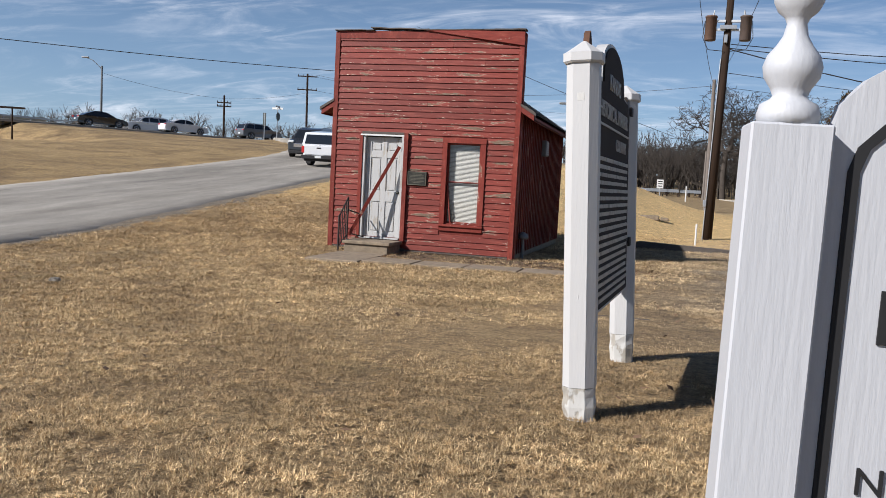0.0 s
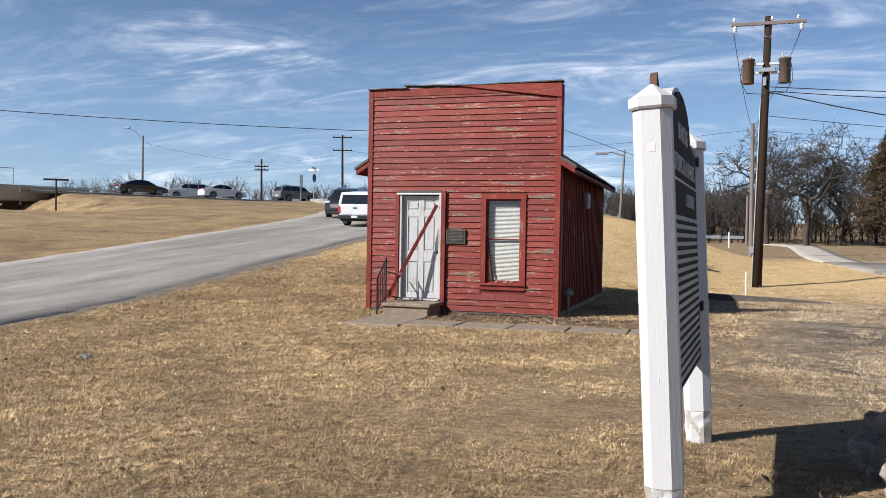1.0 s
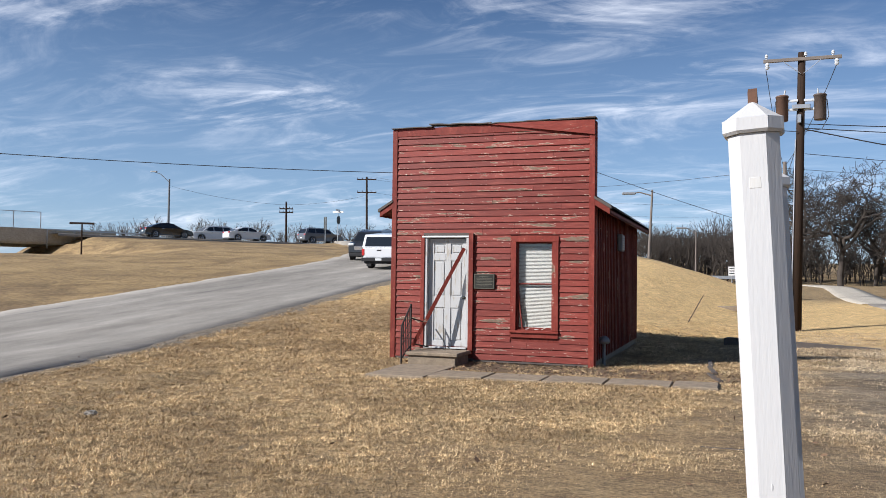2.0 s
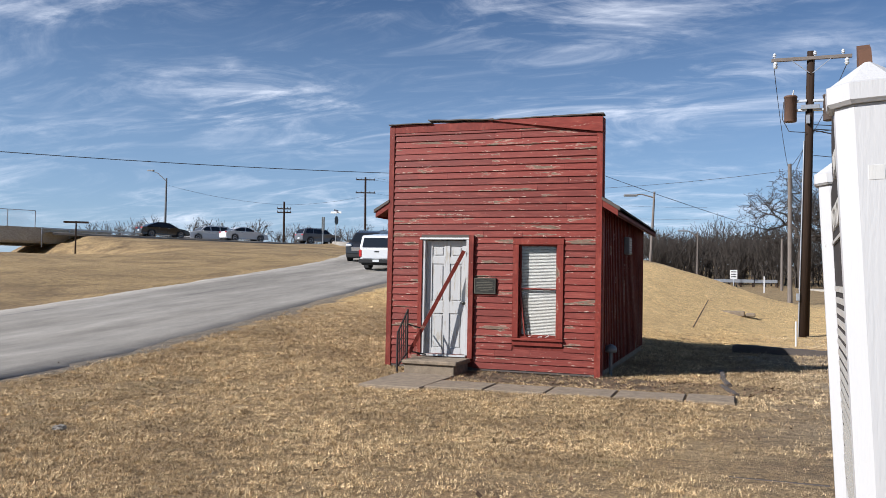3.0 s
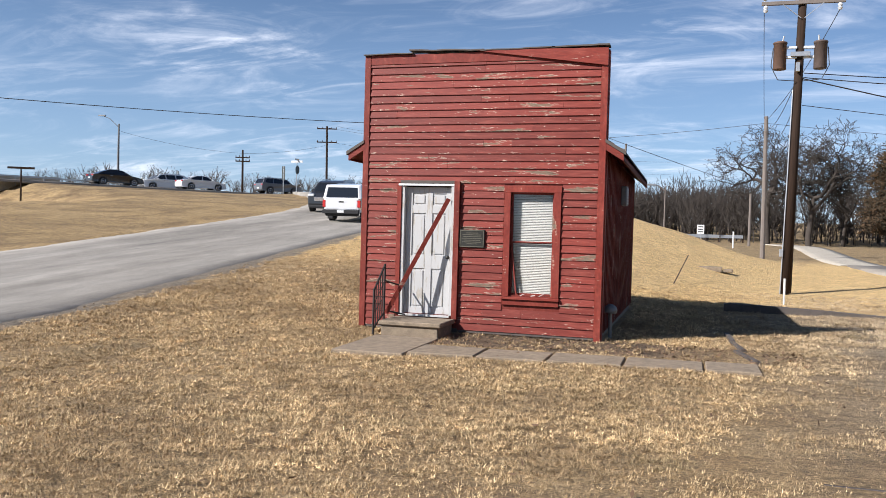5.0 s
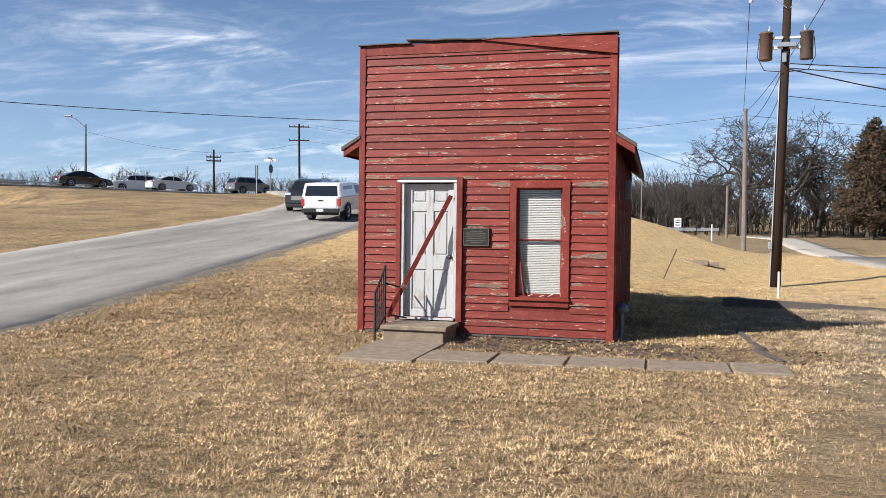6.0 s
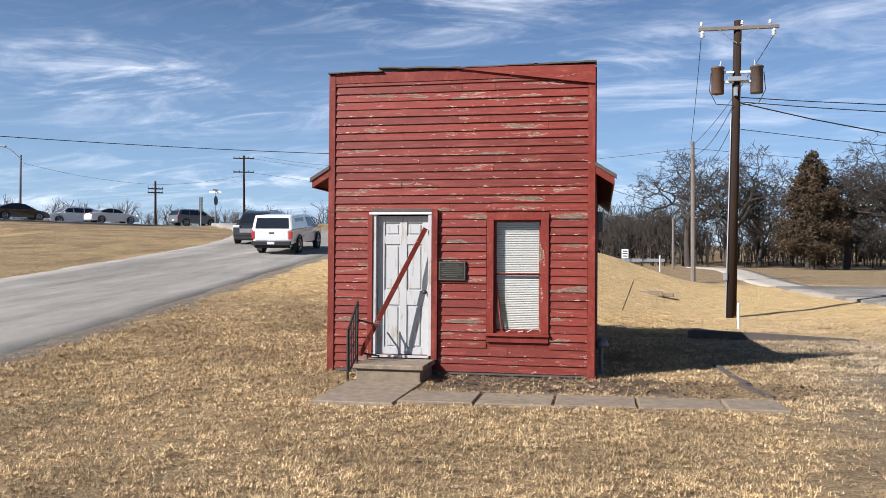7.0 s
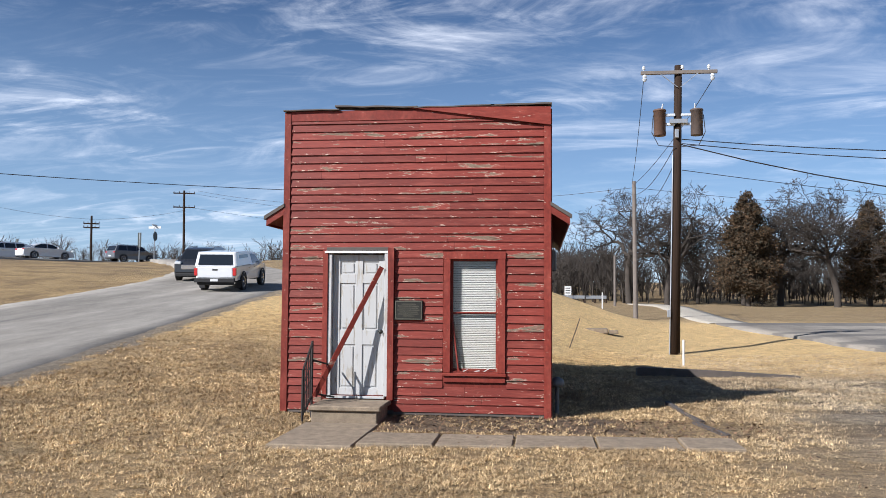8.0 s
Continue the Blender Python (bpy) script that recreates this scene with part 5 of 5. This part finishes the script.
def sedan(at, yaw, label, paint):
    L2 = 2.35
    body = [(-L2, 0.45), (-L2 + 0.1, 0.24), (L2 - 0.15, 0.20), (L2, 0.42), (L2 - 0.05, 0.62), (L2 - 0.55, 0.80), (0.95, 0.93), (-1.5, 0.98), (-L2 + 0.12, 0.93), (-L2, 0.72)]
    cabin = [(-1.95, 0.93), (1.25, 0.86), (0.35, 1.36), (-0.2, 1.44), (-0.75, 1.42), (-1.35, 1.22)]
    gs = [[(0.95, 0.97), (0.33, 1.31), (-0.15, 1.38), (-0.22, 0.98)], [(-0.28, 0.98), (-0.2, 1.38), (-0.72, 1.36), (-1.3, 1.16), (-1.45, 1.0)]]
    return car("sedan", at, yaw, label, paint, L2 * 2, 1.80, 1.44, body, cabin, gs, ((1.12, 0.95), (0.42, 1.34)), ((-1.85, 0.98), (-1.38, 1.22)), (1.42, -1.38), 0.33, "cars on the highway")


def suv(at, yaw, label, paint):
    L2 = 2.36
    body = [(-L2, 0.5), (-L2 + 0.06, 0.32), (L2 - 0.12, 0.28), (L2, 0.5), (L2 - 0.03, 0.85), (L2 - 0.25, 1.02), (1.1, 1.10), (-L2 + 0.05, 1.10), (-L2, 0.9)]
    cabin = [(-L2 + 0.06, 1.08), (1.35, 1.06), (0.65, 1.60), (0.2, 1.68), (-1.7, 1.68), (-2.05, 1.60)]
    gs = [[(1.05, 1.15), (0.58, 1.54), (0.1, 1.60), (0.05, 1.15)], [(-0.02, 1.15), (0.03, 1.60), (-0.95, 1.60), (-0.98, 1.15)], [(-1.06, 1.15), (-1.03, 1.60), (-1.75, 1.58), (-2.0, 1.18)]]
    ob = car("suv", at, yaw, label, paint, L2 * 2, 1.85, 1.68, body, cabin, gs, ((1.28, 1.12), (0.68, 1.58)), ((-L2 + 0.08, 1.14), (-2.08, 1.56)), (1.42, -1.40), 0.37, "cars on the highway", tall=True)
    for s in (-1, 1):
        part("roof_rail", boxed((-1.6, s * 0.62 - 0.02, 1.69), (0.2, s * 0.62 + 0.02, 1.74), 0.01), CHROME, ob)
    part("grille", boxed((L2 - 0.06, -0.5, 0.62), (L2 + 0.012, 0.5, 0.86), 0.02), CHROME, ob)
    return ob


def pickup(at, yaw):
    L2, hw = 2.65, 0.92
    body = [(-L2, 0.55), (-L2 + 0.03, 0.46), (L2 - 0.15, 0.36), (L2, 0.55), (L2 - 0.04, 0.85), (L2 - 0.3, 1.0), (1.35, 1.06), (-L2 + 0.02, 1.06), (-L2, 0.9)]
    cabin = [(-0.25, 1.04), (1.65, 1.03), (1.0, 1.55), (0.7, 1.63), (-0.1, 1.63), (-0.25, 1.55)]
    gs = [[(1.38, 1.12), (0.92, 1.50), (0.15, 1.54), (0.12, 1.12)]]
    ob = car("pickup_truck", at, yaw, "white pickup truck with a white canopy over its bed", CAR_WHITE, L2 * 2, hw * 2, 1.63, body, cabin, gs, ((1.58, 1.08), (1.02, 1.52)), ((-0.27, 1.1), (-0.25, 1.5)), (1.75, -1.45), 0.37, tall=True)
    top = shell([(-L2 + 0.05, 1.065), (-0.28, 1.065), (-0.28, 1.66), (-0.6, 1.69), (-L2 + 0.30, 1.68), (-L2 + 0.22, 1.62)], lambda x, z: hw * (0.97 - 0.16 * (z - 1.06)))
    canopy = part("canopy", top, CAR_WHITE, ob, "white fibreglass bed canopy")
    bm = ring_tube(bmesh.new(), [[(-L2 + 0.045, -0.74, 1.13), (-L2 + 0.19, -0.69, 1.57), (-L2 + 0.19, 0.69, 1.57), (-L2 + 0.045, 0.74, 1.13)], [(-L2 + 0.10, -0.74, 1.13), (-L2 + 0.25, -0.69, 1.57), (-L2 + 0.25, 0.69, 1.57), (-L2 + 0.10, 0.74, 1.13)]])
    part("rear_window", bm, CAR_GLASS, canopy)
    for s in (-1, 1):
        y0 = s * hw * 0.95
        bm = ring_tube(bmesh.new(), [[(-2.1, y0 - s * 0.03, 1.14), (-0.55, y0 - s * 0.03, 1.14), (-0.6, y0 - s * 0.09, 1.55), (-2.0, y0 - s * 0.09, 1.55)], [(-2.1, y0 + s * 0.005, 1.14), (-0.55, y0 + s * 0.005, 1.14), (-0.6, y0 - s * 0.052, 1.55), (-2.0, y0 - s * 0.052, 1.55)]])
        part("side_window", bm, CAR_GLASS, canopy)
        part("tall_tail_light", boxed((-L2 - 0.015, s * 0.82 - 0.07, 0.68), (-L2 + 0.1, s * 0.82 + 0.07, 1.0), 0.015), RED_LENS, ob)
    part("tailgate", boxed((-L2 - 0.02, -0.73, 0.60), (-L2 + 0.03, 0.73, 1.04), 0.012), CAR_WHITE, ob)
    part("tailgate_handle", boxed((-L2 - 0.032, -0.11, 0.90), (-L2 - 0.018, 0.11, 0.96), 0.004), TIRE, ob)
    part("step_bumper", boxed((-L2 - 0.16, -0.86, 0.40), (-L2 - 0.005, 0.86, 0.58), 0.02), TIRE, ob)
    part("plate_bar", boxed((-L2 - 0.17, -0.16, 0.45), (-L2 - 0.15, 0.16, 0.56), 0.003), PALE_LENS, ob)
    for s in (-1, 1):
        part("mud_flap", boxed((-1.98, s * 0.78 - 0.12, 0.12), (-1.96, s * 0.78 + 0.12, 0.42)), TIRE, ob)
    return ob


HZ = 4.90
sedan((-45.7, 51.8, HZ), 58, "low black four-door sedan on the highway", CAR_BLACK)
sedan((-41.5, 59.2, HZ), 58, "white four-door sedan waiting on the highway", CAR_WHITE)
suv((-36.8, 66.3, HZ), 58, "grey sport utility car nearing the junction", CAR_GREY)
suv((-47.0, 60.8, HZ), 238, "white estate car passing on the far lane", CAR_WHITE)
for py, off, turn, build in ((24.5, 1.5, 94.9, lambda at: pickup(at, 0.0)), (30.5, -1.7, 280.0, lambda at: suv(at, 0.0, "dark grey sport utility car coming down the side road", CAR_DARK))):
    on = build((float(road_x(py)) + off, py, float(road_z(py)) + 0.03))
    on.rotation_euler = Euler((0, -math.atan(0.083) if turn < 180 else math.atan(0.083), radians(turn)))

# ---- bare trees, cedars and woods ----
def tubes(segs, sides):
    """Verts and faces for tapered twigs given as rows of start, end, and two radii."""
    s = np.array(segs)
    a, b, r0, r1 = s[:, 0:3], s[:, 3:6], s[:, 6], s[:, 7]
    d = b - a
    d /= np.linalg.norm(d, axis=1, keepdims=True) + 1e-9
    up = np.where(np.abs(d[:, 2:3]) > 0.9, np.array([[1.0, 0, 0]]), np.array([[0, 0, 1.0]]))
    u = np.cross(d, up)
    u /= np.linalg.norm(u, axis=1, keepdims=True) + 1e-9
    w = np.cross(d, u)
    ang = np.arange(sides) * 2 * math.pi / sides
    ring = u[:, None, :] * np.cos(ang)[None, :, None] + w[:, None, :] * np.sin(ang)[None, :, None]
    v = np.concatenate([a[:, None] + ring * r0[:, None, None], b[:, None] + ring * r1[:, None, None]], 1).reshape(-1, 3)
    n, k = len(s), np.arange(sides)
    f = np.stack([k, (k + 1) % sides, (k + 1) % sides + sides, k + sides], -1)
    faces = (f[None] + (np.arange(n) * 2 * sides)[:, None, None]).reshape(-1, 4)
    return v, faces


def fast_mesh(name, v, faces, material):
    me = bpy.data.meshes.new(name)
    k = faces.shape[1]
    me.vertices.add(len(v)), me.loops.add(faces.size), me.polygons.add(len(faces))
    me.vertices.foreach_set("co", np.ascontiguousarray(v, dtype=np.float32).ravel())
    me.loops.foreach_set("vertex_index", np.ascontiguousarray(faces, dtype=np.int32).ravel())
    me.polygons.foreach_set("loop_start", np.arange(0, faces.size, k, dtype=np.int32))
    me.materials.append(material)
    me.update(calc_edges=True)
    return me


def grow(seed, height, spread, trunk_r, levels=6, gnarl=0.28, kids=(3, 4), rise=0.25, fork=0.3, thin=0.016):
    """Branch rows of a bare tree standing at the origin, and the level of each row."""
    rnd = random.Random(seed)
    segs, lev = [], []

    def limb(p, d, length, r, level):
        steps = 4 if level < 3 else 3
        q, rr = p.copy(), r
        marks = []
        for i in range(steps):
            g = gnarl if level else gnarl * 0.25
            d = (d + Vector((rnd.gauss(0, g), rnd.gauss(0, g), rnd.gauss(0, g * 0.7) + (rise * 0.18 if level else 0.0)))).normalized()
            e = q + d * (length / steps)
            r_next = max(rr * (0.925 if level else 0.92), thin)
            segs.append((*q, *e, rr, r_next))
            lev.append(level)
            q, rr = e, r_next
            marks.append((q.copy(), d.copy(), rr))
        if level >= levels:
            return
        n = rnd.randint(*kids) + (2 if level == 0 else 0)
        for k in range(n):
            m, dd, mr = marks[-1] if k < 2 else marks[rnd.randrange(0 if level else 2, len(marks))]
            side = Vector((rnd.gauss(0, 1), rnd.gauss(0, 1), rnd.gauss(0.1, 0.5))).normalized()
            out = (dd * rnd.uniform(0.35, 0.9) + side * rnd.uniform(0.6, 1.0) * spread).normalized()
            limb(m, out, length * rnd.uniform(0.58, 0.80), mr * rnd.uniform(0.56, 0.84), level + 1)

    limb(Vector((0, 0, -0.1 * min(1.0, height))), Vector((rnd.gauss(0, 0.05), rnd.gauss(0, 0.05), 1)).normalized(), height * fork, trunk_r, 0)
    s, lv = np.array(segs), np.array(lev)
    top = s[:, 5].max()
    k = height / top
    s[:, :6] *= k
    return s, lv


def bare_tree(at, seed, height, spread=1.0, trunk_r=0.3, label="bare gnarled oak with a wide crown", **kw):
    s, lv = grow(seed, height, spread, trunk_r, **kw)
    ob = thing("tree", at, label, "tree", "bare trees at the edge of the wood")
    for nm, pick, sides, m in (("trunk", lv <= 1, 7, BARK), ("crown", lv > 1, 3, TWIG)):
        v, f = tubes(s[pick], sides)
        c = new(nm, fast_mesh(nm, v, f, m))
        c.parent = ob
    return ob


def at_ground(x, y):
    return (x, y, gz(x, y))


bare_tree(at_ground(11.3, 62.2), 7, 10.4, 1.25, 0.29, kids=(3, 4), levels=6, gnarl=0.42)
bare_tree(at_ground(14.3, 60.3), 21, 10.2, 1.0, 0.26, levels=6, gnarl=0.36)
bare_tree(at_ground(26.2, 54.8), 33, 10.2, 1.15, 0.28, "pale-trunked bare oak with long low limbs", levels=6, gnarl=0.40)
bare_tree(at_ground(23.0, 58.5), 41, 8.8, 1.1, 0.28, levels=6, gnarl=0.42)
bare_tree(at_ground(32.5, 55.0), 52, 9.8, 1.1, 0.28, levels=6, gnarl=0.38)
bare_tree(at_ground(17.2, 62.5), 63, 7.6, 0.9, 0.17, "slim bare tree at the wood's edge", levels=6)
bare_tree(at_ground(37.5, 58.5), 71, 10.0, 1.0, 0.26, levels=6, gnarl=0.36)
bare_tree(at_ground(20.6, 60.5), 83, 8.4, 1.0, 0.24, levels=6, gnarl=0.40)


def cedar(at, seed, height, radius, label):
    rnd = np.random.RandomState(seed)
    ob = thing("cedar_tree", at, label, "tree", "cedars at the edge of the wood")
    part("trunk", rod(bmesh.new(), (0, 0, -0.2), (0, 0, height * 0.9), 0.22, 0.03, 9), BARK, ob)
    n_b = 230
    zb = height * (0.06 + 0.93 * rnd.rand(n_b) ** 0.9)
    ang = rnd.rand(n_b) * 2 * math.pi
    prof = np.interp(zb / height, [0, 0.12, 0.3, 0.55, 0.8, 1.0], [0.55, 0.95, 1.0, 0.74, 0.40, 0.04])
    reach = radius * prof * (0.62 + 0.5 * rnd.rand(n_b))
    pts, segs = [], []
    for z, a, r in zip(zb, ang, reach):
        tip = np.array([math.cos(a) * r, math.sin(a) * r, z + r * (0.12 + 0.25 * rnd.rand())])
        segs.append((0, 0, z, *tip, 0.03, 0.008))
        m = max(4, int(46 * r / radius))
        u = 0.25 + 0.8 * rnd.rand(m) ** 0.7
        c = np.array([0, 0, z]) * (1 - u[:, None]) + tip * u[:, None]
        pts.append(c + rnd.randn(m, 3) * np.array([0.16, 0.16, 0.12]) * (0.5 + 0.9 * r / radius))
    v, f = tubes(np.array(segs), 3)
    c = new("branches", fast_mesh("branches", v, f, BARK))
    c.parent = ob
    p = np.concatenate(pts)
    p = np.repeat(p, 5, 0) + rnd.randn(len(p) * 5, 3) * 0.13
    n = len(p)
    e1 = rnd.randn(n, 3) * np.array([1, 1, 0.8])
    e1 /= np.linalg.norm(e1, axis=1, keepdims=True)
    e2 = np.cross(e1, rnd.randn(n, 3))
    e2 /= np.linalg.norm(e2, axis=1, keepdims=True)
    ln, wd = (0.12 + 0.16 * rnd.rand(n, 1)), (0.03 + 0.05 * rnd.rand(n, 1))
    v = np.stack([p - e2 * wd, p + e2 * wd, p + e1 * ln], 1).reshape(-1, 3)
    f = np.arange(n * 3).reshape(-1, 3)
    c = new("foliage", fast_mesh("foliage", v, f, CEDAR))
    c.parent = ob
    return ob


cedar(at_ground(19.5, 54.4), 3, 8.9, 2.35, "tall rusty-green cedar standing before the bare wood")
cedar(at_ground(30.0, 58.6), 4, 8.4, 2.5, "dark cedar half hidden among bare oaks")

# far woods: brushy bare saplings massed together
def woods(name, spots, seed, label, low, high, sides=3, levels=3):
    rnd = random.Random(seed)
    kinds = [grow(seed * 10 + k, 1.0, 0.55, 0.022, levels=levels, gnarl=0.22, kids=(3, 4), rise=0.6, fork=0.34, thin=0.002)[0] for k in range(5)]
    out = []
    for x, y in spots:
        s = kinds[rnd.randrange(5)].copy()
        h = rnd.uniform(low, high)
        a = rnd.uniform(0, 6.28)
        ca, sa = math.cos(a), math.sin(a)
        for o in (0, 3):
            px, py = s[:, o] * ca - s[:, o + 1] * sa, s[:, o] * sa + s[:, o + 1] * ca
            s[:, o], s[:, o + 1] = px * h + x, py * h + y
            s[:, o + 2] = s[:, o + 2] * h + gz(x, y)
        s[:, 6:8] = np.maximum(s[:, 6:8] * h * 1.1, 0.016)
        out.append(s)
    v, f = tubes(np.concatenate(out), sides)
    ob = new(name, fast_mesh(name, v, f, TWIG))
    return tagged(ob, label, "woods", kind="stuff")


rw = random.Random(9)
woods("wood_edge", [(rw.uniform(-2, 62), rw.uniform(64, 80)) for _ in range(240)], 1, "grey-brown bare brushwood behind the field", 2.5, 5.2)
woods("wood_far", [(rw.uniform(-12, 85), rw.uniform(80, 104)) for _ in range(125)], 2, "distant bare brown woodland", 4.0, 7.0)
woods("hedge_far", [(-80 + i * 0.62 + rw.uniform(-2, 2), 80 + i * 0.4 + rw.uniform(-5, 8)) for i in range(120)], 3, "line of bare brush beyond the highway", 3.5, 6.5)
woods("undergrowth", [(rw.uniform(0, 60), rw.uniform(63, 77)) for _ in range(400)], 4, "low brown undergrowth along the wood", 1.0, 2.8, levels=2)
woods("brush_under_bank", [(rw.uniform(-3, 12), rw.uniform(66, 92)) for _ in range(65)], 5, "thick bare brush past the guardrail", 3.0, 5.5)

# ---- matted tufts of dry grass over the near lawn ----
rg = np.random.RandomState(5)
N, PER = 145000, 15
rad = (2.0 ** 0.75 + rg.rand(N) * (33.0 ** 0.75 - 2.0 ** 0.75)) ** (1 / 0.75)
th = radians(104) + (rg.rand(N) - 0.5) * radians(86)
gxp, gyp = 6.1 + rad * np.cos(th), -15.7 + rad * np.sin(th)


def off_paving(x, y):
    free = ~((x > -0.05) & (x < 3.9) & (y > -0.02) & (y < 7.0))
    free &= ~((x > 0.63) & (x < 1.62) & (y > -2.46) & (y < 0.0))
    free &= ~((x > 1.6) & (x < 5.99) & (y > -2.37 + 0.05 * x) & (y < -1.66 + 0.03 * x))
    return free


keep = gxp > road_x(gyp) + HALF + 0.05 + 0.6 * rg.rand(N)
keep &= rg.rand(N) < np.interp(rad, [20.0, 33.0], [1.0, 0.15])
clump = np.array([noise.noise((x * 2.3, y * 2.3, 1.0)) + 0.5 * noise.noise((x * 0.7, y * 0.7, 3.0)) for x, y in zip(gxp, gyp)])
bare = np.array([noise.noise((x * 0.5, y * 0.9, 7.0)) + 0.4 * noise.noise((x * 1.9, y * 2.6, 2.0)) for x, y in zip(gxp, gyp)])
keep &= rg.rand(N) < 0.86 + 0.5 * clump
keep &= ~((gxp > 5.2 + 0.5 * bare) & (gyp > -7.5) & (gyp < 8.0) & (bare > 0.0) & (rg.rand(N) < 0.7))
# thin, shaded litter between the front wall and the walk
keep &= ~((gxp > 1.6) & (gxp < 6.2) & (gyp > -1.3) & (gyp < 0.0) & (rg.rand(N) < 0.8))
gxp, gyp, rad, clump = gxp[keep], gyp[keep], rad[keep], clump[keep]
n = len(gxp) * PER
far = np.repeat(np.clip(rad / 8.0, 0.6, 2.3), PER)
lush = np.repeat(1.0 + 0.35 * clump, PER)
way0 = rg.rand(n) * 2 * math.pi
off = 0.034 * np.sqrt(rg.rand(n)) * far
bx0 = np.repeat(gxp, PER) + np.cos(way0) * off
by0 = np.repeat(gyp, PER) + np.sin(way0) * off
lean = way0 + rg.randn(n) * 0.9
tilt = np.clip(0.95 + 0.38 * rg.randn(n), 0.1, 1.45)
ln = (0.015 + 0.025 * rg.rand(n)) * lush * (0.55 + 0.45 * far)
wd = (0.0019 + 0.0017 * rg.rand(n)) * far
base = np.stack([bx0, by0, ground_z(bx0, by0) - 0.004 + 0.012 * rg.rand(n) * far], -1)
way = np.stack([np.cos(lean) * np.sin(tilt), np.sin(lean) * np.sin(tilt), np.cos(tilt)], -1)
twist = rg.randn(n) * 0.6
across = np.stack([-np.sin(lean), np.cos(lean), twist], -1)
across /= np.linalg.norm(across, axis=1, keepdims=True)
tip = base + way * ln[:, None]
v = np.stack([base - across * wd[:, None], base + across * wd[:, None], tip], 1)
v = v[off_paving(bx0, by0) & off_paving(tip[:, 0], tip[:, 1])].reshape(-1, 3)
lawn = new("lawn_grass", fast_mesh("lawn_grass", v, np.arange(len(v)).reshape(-1, 3), BLADES))
tagged(lawn, "short matted dry straw-coloured grass of the lawn", "grass", kind="stuff")

# scattered dead leaves
m = 1500
lx, ly = rg.uniform(-6, 12, m), rg.uniform(-13, 4, m)
lx[500:], ly[500:] = rg.uniform(1.65, 6.6, 1000), -0.03 - 1.45 * rg.rand(1000) ** 1.3
ok = ~((lx > -0.1) & (lx < 4.0) & (ly > -0.1))
lx, ly = lx[ok], ly[ok]
m = len(lx)
c = np.stack([lx, ly, ground_z(lx, ly) + 0.035], -1)
e1 = rg.randn(m, 3) * np.array([1, 1, 0.35])
e1 /= np.linalg.norm(e1, axis=1, keepdims=True)
e2 = np.cross(e1, np.array([0, 0, 1.0]) + rg.randn(m, 3) * 0.3)
s1, s2 = rg.uniform(0.015, 0.04, (m, 1)), rg.uniform(0.01, 0.022, (m, 1))
v = np.stack([c - e1 * s1, c - e2 * s2, c + e1 * s1, c + e2 * s2], 1).reshape(-1, 3)
leaves = new("fallen_leaves", fast_mesh("fallen_leaves", v, np.arange(m * 4).reshape(-1, 4), LEAFLIT))
tagged(leaves, "scattered curled dead leaves on the lawn", "leaves", kind="stuff")

# ---- clapboards, each its own piece ----
EXPO = 0.1145
random.seed(11)
rows_n = 37
for r in range(rows_n):
    z0 = 0.062 + r * EXPO
    z1 = min(z0 + EXPO + 0.012, 4.30)
    # free stretches along this course
    spans = [(0.087, W - 0.092)]
    for x0, x1, a, b in ((DOOR[0] - 0.077, DOOR[1] + 0.127, 0.0, 2.388), (WIN[0] - 0.108, WIN[1] + 0.118, 0.488, 2.318)):
        cut = []
        for s0, s1 in spans:
            if z0 < b - 0.05 and z0 + EXPO > a + 0.02 and s0 < x0 and s1 > x1:
                cut += [(s0, x0), (x1, s1)]
            else:
                cut.append((s0, s1))
        spans = cut
    for s0, s1 in spans:
        joints = [s0]
        if s1 - s0 > 1.6:
            for _ in range(random.choice((1, 1, 2))):
                j = random.uniform(s0 + 0.35, s1 - 0.35)
                if all(abs(j - q) > 0.35 for q in joints):
                    joints.append(j)
        joints = sorted(joints) + [s1]
        for a, b in zip(joints, joints[1:]):
            proud = 0.024 + random.uniform(-0.003, 0.005)
            sag = random.uniform(-0.003, 0.003)
            lo_a, lo_b = z0 + sag, z0 - sag
            g = 0.0015
            ring = lambda x, lo: [(x, -0.003, z1), (x, -proud, lo), (x, -proud + 0.013, lo - 0.002), (x, 0.004, z1)]
            bm = ring_tube(bmesh.new(), [ring(a + g, lo_a), ring((a + b) / 2, (lo_a + lo_b) / 2 + random.uniform(-0.002, 0.002)), ring(b - g, lo_b)])
            part("clapboard", bm, RED, front_wall)
